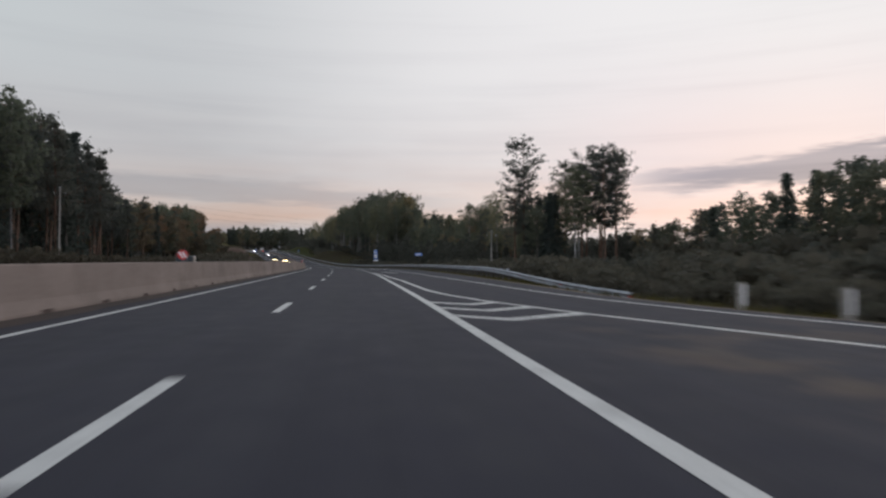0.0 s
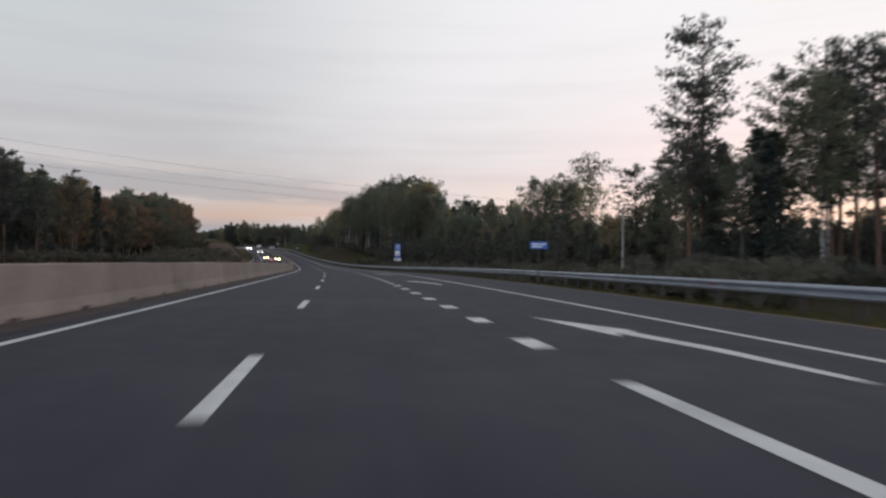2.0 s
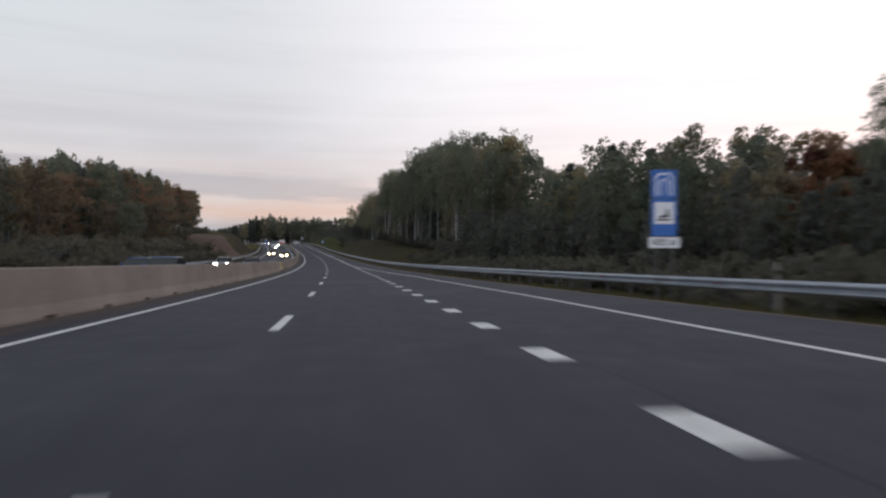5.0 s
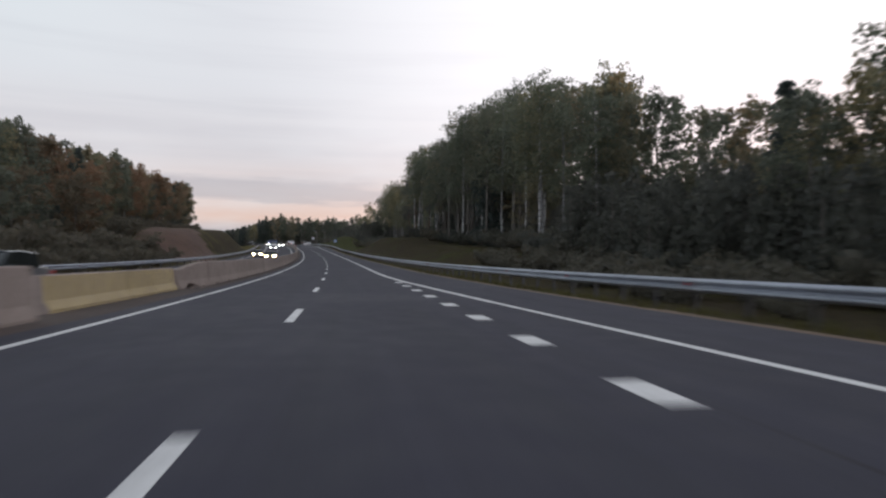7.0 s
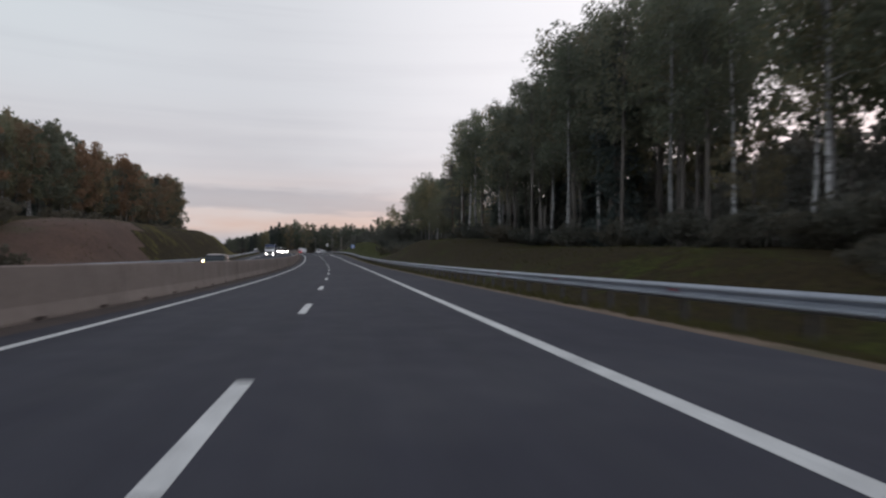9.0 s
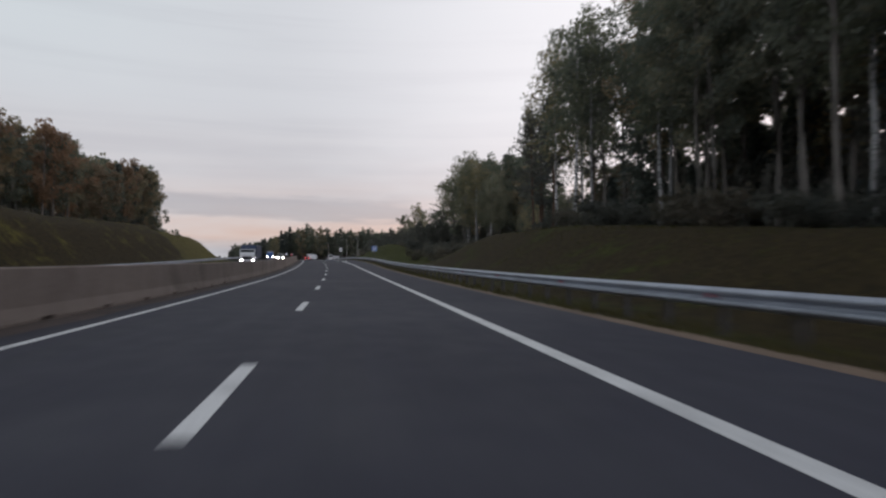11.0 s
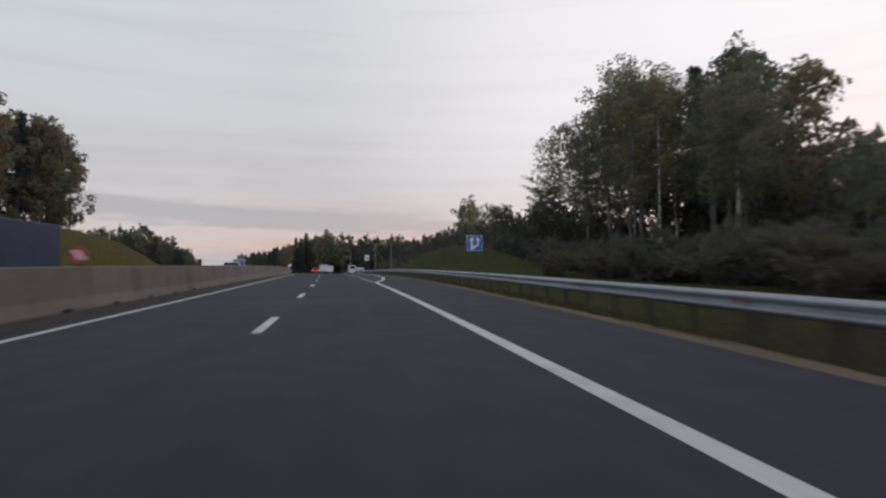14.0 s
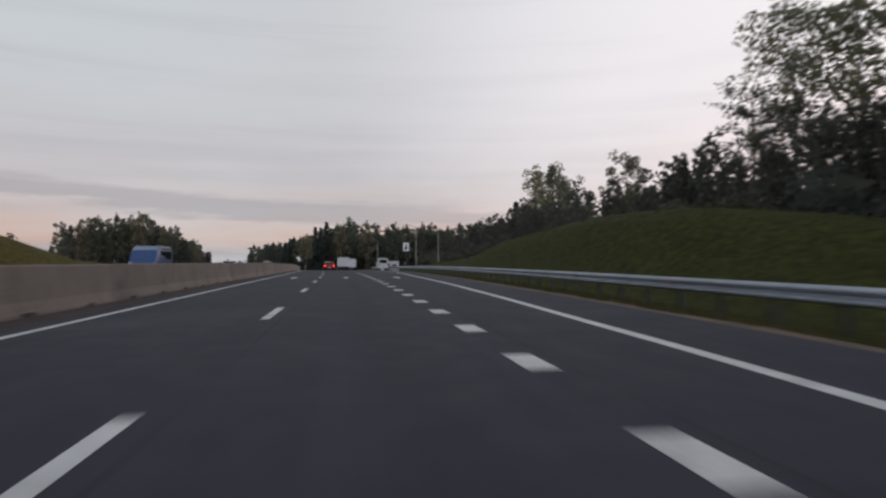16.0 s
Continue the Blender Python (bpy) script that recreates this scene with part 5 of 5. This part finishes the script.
# single trees that stand out, right of the road: kind, s, u, height of the top over the road
PINE_GROVE = [("pine", 114.0, 33.3, 23.6), ("pine", 113.0, 31.4, 18.0), ("pine", 113.5, 40.6, 19.4), ("pine", 112.0, 44.0, 20.6), ("pine", 111.5, 46.5, 22.0), ("pine", 110.0, 48.5, 21.4), ("pine", 112.5, 50.0, 21.6), ("pine", 108.5, 46.0, 20.5), ("pine", 109.0, 42.0, 18.5), ("pine", 114.5, 47.5, 21.0), ("spruce", 109.0, 36.0, 12.0), ("spruce", 111.0, 38.2, 13.5), ("aspen", 112.5, 39.0, 13.5), ("birch", 116.0, 34.5, 12.5), ("spruce", 117.5, 37.0, 13.5), ("spruce", 112.5, 37.5, 14.0), ("aspen", 119.0, 40.0, 13.0), ("aspen", 110.0, 34.5, 11.0), ("birch", 119.0, 35.0, 12.0), ("birch", 108.0, 40.5, 18.5), ("birch", 108.6, 41.3, 18.0), ("spruce", 113.0, 34.0, 9.5)]      # the grove of pines where the slip road joins
MIXED_EDGE = [("birch", 154.0, 39.5, 18.8), ("birch", 175.5, 38.5, 18.2), ("birch", 177.0, 43.0, 18.4), ("birch", 170.5, 42.5, 17.2), ("pine", 158.5, 37.5, 14.6), ("birch", 189.5, 39.5, 14.8), ("pine", 133.8, 36.8, 13.5), ("pine", 133.3, 40.1, 15.5), ("pine", 128.5, 42.0, 15.0), ("pine", 126.5, 39.0, 15.2), ("aspen", 129.0, 38.5, 11.8), ("spruce", 131.5, 38.4, 10.5), ("aspen", 126.0, 36.5, 11.0), ("aspen", 187, 41, 10.0), ("aspen", 168, 38, 8.5), ("aspen", 192, 41, 11.0), ("aspen", 176.5, 40.3, 17.2), ("birch", 172.8, 41.8, 17.5), ("aspen", 170.0, 44.5, 16.4), ("maple", 202.5, 46.0, 11.4), ("maple", 205.5, 48.5, 12.6), ("maple", 203.0, 43.5, 9.0), ("spruce", 232, 43, 17.0), ("spruce", 228, 46, 15.5)]      # taller trees along the first wood
BIRCH_STAND = [("birch", 311, 46, 33), ("birch", 302.9, 32, 29), ("birch", 302.4, 31.2, 27), ("birch", 316.0, 33.5, 29), ("birch", 297.0, 33.0, 25), ("birch", 302.5, 40.5, 27), ("birch", 308.5, 45.6, 30), ("birch", 313, 51, 30), ("aspen", 331, 39, 31), ("aspen", 348, 31, 32), ("birch", 342, 28.5, 29), ("aspen", 337, 33, 31), ("birch", 322, 31, 29.5), ("aspen", 352, 34, 31.0), ("aspen", 357, 29, 29.0)]      # the tall stand before and on the bank
OPEN_PINES = [("aspen", 365, 33, 30.0), ("aspen", 372, 36, 29.0), ("aspen", 374, 30, 27.0), ("birch", 382, 31, 30), ("aspen", 388, 34, 31), ("birch", 396, 30, 31.0), ("birch", 401.5, 30, 32), ("birch", 408, 30, 31.0), ("pine", 405, 34, 27.0), ("pine", 412, 31, 25.5), ("birch", 414, 36, 32), ("pine", 430.6, 35.7, 27.5), ("pine", 419, 30.5, 24), ("pine", 391, 36, 29), ("aspen", 404, 38, 30), ("spruce", 404, 36, 12), ("spruce", 424, 35, 11), ("spruce", 396, 37, 10), ("spruce", 385, 36, 11), ("pine", 424, 33, 22)]      # the open pines and birches on the bank
BIRCH_CLUMP = [("aspen", 471, 39, 20.5), ("birch", 467, 37, 19.5), ("birch", 484.5, 36.0, 25.0), ("birch", 490.5, 38.5, 28.5), ("birch", 494.5, 42, 29.5), ("birch", 480.0, 46, 27.0), ("birch", 490, 53, 30), ("birch", 481.5, 47.5, 26.5), ("aspen", 497, 38.5, 27.5), ("birch", 498, 46, 29.0), ("birch", 503.0, 41.5, 26.5), ("aspen", 505.0, 45.5, 28.0), ("aspen", 500.5, 43.5, 28.0), ("aspen", 502.0, 48.0, 29.0), ("aspen", 499.0, 36.5, 22.0), ("birch", 506.0, 49.5, 29.0), ("birch", 523.5, 41.5, 26.3), ("birch", 519.0, 44.5, 25.0), ("pine", 526.5, 39.5, 17.5), ("pine", 521.0, 38.5, 14.5), ("aspen", 512, 43, 15.0)]      # the clump of birches beyond the dip
FAR_EDGE = [("aspen", 571, 36, 17.4), ("birch", 575, 38, 16.8), ("aspen", 545.5, 36, 14.8), ("birch", 646, 59, 29.0), ("aspen", 640, 66, 25), ("birch", 655, 64, 26), ("spruce", 668, 60, 22)]      # trees beside the lay-by
for kind, s, u, top in PINE_GROVE:
    plant(kind, s, u, top, slim=0.85 if kind == "pine" else 1.0, near=True)
for kind, s, u, top in MIXED_EDGE:
    plant(kind, s, u, top, slim=0.95 if kind == "pine" else 0.6 if s == 189.5 else 1.0, near=s < 200)
for kind, s, u, top in BIRCH_STAND + OPEN_PINES + BIRCH_CLUMP + FAR_EDGE:
    plant(kind, s, u, top, slim=1.25 if s in (302.9, 523.5, 519.0) else 0.72 if s in (545.5, 571, 575) else 1.0)

# forest along both sides: mixed rows that thin out towards the verge
def mixed(weights):
    x = pick.uniform(0, sum(w for _, w in weights))
    for k, w in weights:
        x -= w
        if x <= 0:
            return k
    return weights[-1][0]


TOP_RIGHT = [(20, 9), (100, 10), (130, 11), (146, 11), (152, 9.8), (165, 9.3), (182, 10.5), (198, 11.5), (207, 13.5), (216, 15.5), (226, 17.5), (235, 16.5), (245, 19.7), (255, 21), (262, 19), (270, 19), (280, 19.5), (288, 20.5), (295, 23.5), (300, 25.5), (306, 29), (312, 32), (335, 35), (365, 36), (405, 35), (428, 31), (438, 14), (450, 10), (456, 12), (461, 17), (483, 25.5), (500, 28), (516, 25.5), (521, 22), (528, 13), (540, 12.5), (549, 13), (575, 14), (640, 15)]
TOP_SLIP = [(34, 14), (74, 14), (81, 13), (88, 11.5), (95, 10.5), (104, 10.5), (112, 9.5), (117, 8.5), (125, 7.5), (140, 8)]
TOP_LEFT = [(20, 27), (100, 29), (160, 30), (172, 25), (185, 22), (222, 21), (258, 19.7), (297, 18.5), (332, 24.5), (371, 25), (388, 24.5), (416, 27.5), (449, 27), (504, 25.5), (529, 27.5), (551, 30), (570, 30), (582, 24), (592, 18)]


def row(s0, s1, gap, u, spread, part_of, tops, weights, far=False):
    """A row of trees whose tops follow the height of the wood there."""
    s = s0
    while s < s1:
        plant(mixed(weights), s, u + pick.uniform(-spread, spread), top=float(key(tops, s)) * part_of * pick.uniform(0.85, 1.05), far=far)
        s += gap * pick.uniform(0.6, 1.4)


MIX = [("birch", 3), ("aspen", 6), ("oak", 0.9), ("pine", 1.5), ("spruce", 1.5)]
LEAFY = [("birch", 2.6), ("aspen", 6.5), ("oak", 0.5), ("spruce", 0.7)]
SHADY = [("aspen", 6), ("birch", 1.6), ("oak", 0.15), ("spruce", 0.6)]
AIRY = [("birch", 5), ("aspen", 4), ("spruce", 0.6)]
PINES = [("pine", 8), ("spruce", 1.6), ("birch", 0.4)]
row(34, 140, 3.4, 60, 3, 1.0, TOP_SLIP, [("aspen", 5), ("pine", 3), ("birch", 2), ("spruce", 1)])
row(34, 150, 4.5, 68, 4, 1.12, TOP_SLIP, [("aspen", 5), ("pine", 3)], far=True)
row(136, 172, 6.0, 42, 3, 0.9, TOP_RIGHT, MIX)
row(150, 270, 4.6, 47, 3, 1.03, TOP_RIGHT, MIX)
row(270, 300, 6.5, 47, 3, 1.03, TOP_RIGHT, SHADY)
row(172, 262, 4.6, 39, 3, 0.86, TOP_RIGHT, [("aspen", 6), ("birch", 4), ("spruce", 1)])
row(300, 330, 6.5, 47, 3, 1.08, TOP_RIGHT, SHADY)
row(330, 376, 4.6, 47, 3, 1.08, TOP_RIGHT, SHADY, far=True)
row(378, 432, 6.0, 46, 3, 0.55, TOP_RIGHT, MIX, far=True)
row(313, 374, 4.3, 39, 3, 1.0, TOP_RIGHT, SHADY)
row(306, 374, 6.0, 32, 2, 0.88, TOP_RIGHT, SHADY)
row(375, 402, 4.4, 39, 3, 0.88, TOP_RIGHT, SHADY)
row(376, 400, 5.0, 32, 2, 0.80, TOP_RIGHT, SHADY)
row(376, 404, 4.6, 47, 3, 0.92, TOP_RIGHT, MIX, far=True)
row(425, 474, 5.0, 40, 4, 0.95, TOP_RIGHT, LEAFY)
row(470, 497, 4.4, 48, 4, 1.08, TOP_RIGHT, AIRY)
row(474, 494, 4.6, 40, 3, 0.95, TOP_RIGHT, AIRY)
row(530, 640, 4.2, 46, 5, 0.95, TOP_RIGHT, [("spruce", 5), ("aspen", 4), ("birch", 0.5)])
# left: tall pines first, then mixed wood, ending beyond the mound
plant("birch", 105, -45, 26.0)
row(60, 150, 4.6, -47, 3, 0.85, TOP_LEFT, PINES)
row(60, 205, 4.6, -55, 3, 1.0, TOP_LEFT, PINES)
row(205, 345, 4.6, -55, 4, 1.0, TOP_LEFT, [("aspen", 5), ("oak", 4), ("birch", 1.5), ("spruce", 1), ("pine", 1)])
row(120, 340, 5.5, -63, 3, 1.06, TOP_LEFT, MIX, far=True)
row(345, 568, 4.6, -55, 3, 1.0, TOP_LEFT, [("aspen", 5), ("oak", 4), ("birch", 2), ("spruce", 1)])
row(340, 566, 5.5, -62, 3, 1.06, TOP_LEFT, [("aspen", 6), ("birch", 3), ("spruce", 1), ("pine", 1)], far=True)
row(296, 340, 4.5, -43, 4, 0.66, TOP_LEFT, [("aspen", 4), ("oak", 5), ("spruce", 1)])
row(548, 567, 3.5, -52, 2, 0.96, TOP_LEFT, [("aspen", 1)])
# the wood that closes the view
TOP_FAR = [(-130, 26), (-120, 30), (-86, 34), (-66, 23), (-57, 16), (-52, 8), (-34, 9), (-25, 17), (-5, 22), (10, 27), (22, 33), (46, 31), (70, 30), (105, 33), (140, 30)]
u = -128.0
while u < 135:
    if not -54 < u < -30:
        plant(mixed([("aspen", 7), ("birch", 1), ("spruce", 2), ("pine", 1)]), pick.uniform(878, 902), u, top=float(key(TOP_FAR, u)) * pick.uniform(0.82, 1.05), far=True)
    u += pick.uniform(2.4, 4.2)

# undergrowth: single bushes at the edge of the wood
for s0, s1, gap, u, spread, k0, k1 in ((24, 110, 3.2, 33, 7, 0.9, 1.6), (24, 80, 4.0, 46, 6, 0.9, 1.6), (235, 300, 3.6, 28.5, 2.5, 0.9, 1.8), (300, 425, 3.8, 30, 3, 0.8, 1.6),
                                       (426, 472, 2.6, 23, 4, 0.9, 1.7), (430, 480, 3.2, 30, 4, 1.2, 2.2), (480, 640, 3.2, 30, 3, 1.1, 2.4), (520, 640, 2.6, 36, 4, 1.5, 2.6), (190, 318, 4.5, -31, 5, 0.6, 1.2)):
    s = s0
    while s < s1:
        plant_bush(s, u + pick.uniform(-spread, spread), pick.uniform(k0, k1))
        s += gap * pick.uniform(0.7, 1.3)


def thicket(label, bands):
    """Scrub that nobody could count: one sheet of leaves and one of stems."""
    V, SV, SF, n = [], [], [], 0
    for s0, s1, gap, u0, spread, k0, k1 in bands:
        s = s0
        while s < s1:
            u, k = u0 + pick.uniform(-spread, spread), pick.uniform(k0, k1)
            s += gap * pick.uniform(0.7, 1.3)
            p = np.array(ground_at(s, u))
            leaf = BUSH_LEAVES[pick.randrange(3)]
            a = pick.uniform(0, 6.283)
            turn = np.array([[math.cos(a), -math.sin(a), 0], [math.sin(a), math.cos(a), 0], [0, 0, 1]])
            V.append(p - np.array([0, 0, 0.05]) + (leaf @ turn) * (k * pick.uniform(0.9, 1.4), k * pick.uniform(0.9, 1.4), k))
            for q in range(4):
                x, y = 0.7 * k * math.cos(a + q * 1.57), 0.7 * k * math.sin(a + q * 1.57)
                SV += [(p[0] - 0.02, p[1], p[2] - 0.1), (p[0] + 0.02, p[1], p[2] - 0.1), (p[0] + x, p[1] + y, p[2] + 1.9 * k)]
                SF.append((n, n + 1, n + 2))
                n += 3
    root = thing("thicket", label, "undergrowth", kind="stuff")
    v = np.concatenate(V)
    child("foliage", leaf_mesh("foliage", v, np.arange(len(v)).reshape(-1, 3), M["bush_leaf"]), root)
    child("stems", mesh_of("stems", SV, SF, M["grey_bark"]), root)


thicket("dark tangled undergrowth beside the guard rail", ((15, 46, 2.3, 19.5, 3.5, 0.5, 1.0), (12, 46, 2.4, 27, 4.5, 0.8, 1.5), (44, 110, 2.6, 23, 5, 0.7, 1.3), (110, 284, 2.3, 19.5, 3.5, 0.5, 0.9), (110, 284, 2.6, 25, 4, 0.7, 1.3), (110, 235, 3.4, 33, 4, 0.9, 1.6), (30, 100, 3.0, 55, 5, 1.6, 2.8)))
thicket("dark undergrowth beyond the oncoming carriageway", ((40, 330, 5.0, -42, 3, 0.8, 1.5), (340, 600, 6.0, -44, 3, 0.8, 1.5), (200, 318, 2.4, -25, 3.5, 0.7, 1.2), (230, 322, 2.4, -33, 5, 1.2, 2.2), (318, 345, 2.6, -40, 3, 1.0, 1.7)))


# the depth of the wood behind the edge trees: too many to count, one object a side; haze is in its leaf colour
def deep_wood(name, spots, label, size=1.3, count=105, leaf="haze_leaf"):
    V, F, TV, TF, n, tn = [], [], [], [], 0, 0
    for s, u, h in spots:
        p = np.array(ground_at(s, u))
        t = RNG.uniform(0.0, 1.0, (count, 1))
        a = RNG.uniform(0, 6.283, (count, 1))
        r = np.sqrt(RNG.uniform(0.05, 1, (count, 1))) * (h * 0.17) * np.sin(np.pi * (0.10 + 0.86 * t)) ** 0.7
        c = np.concatenate([np.cos(a) * r, np.sin(a) * r, h * (0.03 + 0.95 * t)], 1)
        v, f = diamonds(p + c, size, 0.75)
        V.append(v)
        F.append(f + n)
        n += len(v)
        r = 0.14
        ring = [(math.cos(q) * r, math.sin(q) * r) for q in (0, 2.1, 4.2)]
        TV += [(p[0] + x, p[1] + y, p[2] - 0.3) for x, y in ring] + [(p[0] + x * 0.4, p[1] + y * 0.4, p[2] + h * 0.8) for x, y in ring]
        TF += [(tn, tn + 1, tn + 4, tn + 3), (tn + 1, tn + 2, tn + 5, tn + 4), (tn + 2, tn, tn + 3, tn + 5)]
        tn += 6
    root = thing(name, label, "forest", kind="stuff")
    child("foliage", leaf_mesh("foliage", np.concatenate(V), np.concatenate(F), M[leaf]), root)
    child("trunks", mesh_of("trunks", TV, TF, M["grey_bark"]), root)


def spots(count, s0, s1, u0, u1, tops, part_of):
    out = []
    for _ in range(count):
        s, u = pick.uniform(s0, s1), pick.uniform(u0, u1)
        out.append((s, u, max(5.0, float(key(tops, s)) * part_of * pick.uniform(0.75, 1.0))))
    return out


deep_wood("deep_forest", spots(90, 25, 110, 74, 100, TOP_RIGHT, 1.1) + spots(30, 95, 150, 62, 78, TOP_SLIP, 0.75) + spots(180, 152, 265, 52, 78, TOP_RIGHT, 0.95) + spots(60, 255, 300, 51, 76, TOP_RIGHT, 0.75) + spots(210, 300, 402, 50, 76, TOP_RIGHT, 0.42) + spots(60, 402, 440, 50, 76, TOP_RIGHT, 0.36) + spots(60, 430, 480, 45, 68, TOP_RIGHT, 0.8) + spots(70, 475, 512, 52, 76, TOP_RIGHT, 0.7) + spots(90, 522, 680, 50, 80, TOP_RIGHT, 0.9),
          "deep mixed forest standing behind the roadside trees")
young = [(pick.uniform(255, 440), pick.uniform(42, 56), pick.uniform(7, 12)) for _ in range(200)] + [(pick.uniform(292, 400), pick.uniform(36, 44), pick.uniform(4, 7)) for _ in range(60)]
young += [(pick.uniform(404, 430), pick.uniform(41, 53), pick.uniform(10.5, 13.5)) for _ in range(34)]
# leaf colour raised here to lighten the dark pockets between trunks
deep_wood("understorey", young, "young growth under the tall trees on the bank, leaves paled to lift the shade", 0.62, 210, "haze_leaf")
young = [(pick.uniform(440, 540), pick.uniform(42, 54), pick.uniform(6, 10)) for _ in range(90)] + [(pick.uniform(140, 256), pick.uniform(43, 52), pick.uniform(5, 9)) for _ in range(85)]
young += [(pick.uniform(128, 284), pick.uniform(25, 42), pick.uniform(4.5, 8.5)) for _ in range(180)] + [(pick.uniform(252, 286), pick.uniform(27, 40), pick.uniform(7.0, 10.5)) for _ in range(45)]
young += [(pick.uniform(116, 152), pick.uniform(52, 66), pick.uniform(5.5, 7.5)) for _ in range(70)]
young += [(pick.uniform(478, 512), pick.uniform(47, 58), pick.uniform(10.5, 15.0)) for _ in range(42)]
young += [(pick.uniform(505, 640), pick.uniform(30, 46), pick.uniform(8.5, 11.0)) for _ in range(180)]
deep_wood("understorey", young, "dense dark young growth at the forest edge", 0.60, 210, "bush_leaf")
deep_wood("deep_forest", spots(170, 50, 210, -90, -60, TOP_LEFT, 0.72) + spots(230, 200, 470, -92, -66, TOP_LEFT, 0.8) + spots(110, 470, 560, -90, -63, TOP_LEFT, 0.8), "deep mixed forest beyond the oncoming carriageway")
far = []
for i in range(420):
    u = pick.uniform(-135, 140)
    if not -54 < u < -29:
        far.append((pick.uniform(905, 960), u, float(key(TOP_FAR, u)) * pick.uniform(0.65, 0.92)))
far += [(pick.uniform(1000, 1400), pick.uniform(-500, -130), pick.uniform(14, 20)) for i in range(120)] + [(pick.uniform(700, 900), pick.uniform(120, 260), pick.uniform(14, 20)) for i in range(80)]
far += [(pick.uniform(1050, 1150), pick.uniform(-70, -20), pick.uniform(6, 10)) for i in range(40)]
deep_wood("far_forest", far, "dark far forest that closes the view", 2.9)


# ---------------------------------------------------------------- grass at the verge
def verge_grass():
    n = 15000
    s = RNG.uniform(14, 560, n)
    d = np.abs(RNG.normal(scale=1.0, size=n)) ** 1.2 + 0.35
    V, F = [], []
    for i in range(n):
        u = float(key(EDGE, s[i])) + d[i]
        if d[i] > 5:
            continue
        p = ground_at(s[i], u)
        a, h, w = RNG.uniform(0, 6.283), RNG.uniform(0.08, 0.26), RNG.uniform(0.02, 0.05)
        lean = RNG.uniform(-0.10, 0.10, 2)
        k = len(V)
        V += [(p.x - math.cos(a) * w, p.y - math.sin(a) * w, p.z - 0.02), (p.x + math.cos(a) * w, p.y + math.sin(a) * w, p.z - 0.02), (p.x + lean[0], p.y + lean[1], p.z + h)]
        F.append((k, k + 1, k + 2))
    tagged(new("grass", mesh_of("grass", V, F, M["blade"])), "tufts of fading grass along the road edge", "grass", kind="stuff")


verge_grass()


def bank_grass():
    """Coarser tufts on the banks."""
    n = 40000
    V, F = [], []
    for i in range(n):
        if i % 4:
            s, u = RNG.uniform(235, 600), RNG.uniform(10, 24)
            u = max(u, float(key(RAIL, s)) + 1.5)
        else:
            s, u = RNG.uniform(330, 570), RNG.uniform(-36, -19)
        if noise.noise(Vector((s * 0.11, u * 0.14, 9))) < RNG.uniform(-0.5, 0.3):
            continue
        p = ground_at(s, u)
        a, h, w = RNG.uniform(0, 6.283), RNG.uniform(0.06, 0.17), RNG.uniform(0.02, 0.05)
        lean = RNG.uniform(-0.16, 0.16, 2)
        k = len(V)
        V += [(p.x - math.cos(a) * w, p.y - math.sin(a) * w, p.z - 0.06), (p.x + math.cos(a) * w, p.y + math.sin(a) * w, p.z - 0.06), (p.x + lean[0], p.y + lean[1], p.z + h)]
        F.append((k, k + 1, k + 2))
    tagged(new("grass", mesh_of("grass", V, F, M["blade"])), "coarse tufts of autumn grass on the banks", "grass", kind="stuff")


bank_grass()
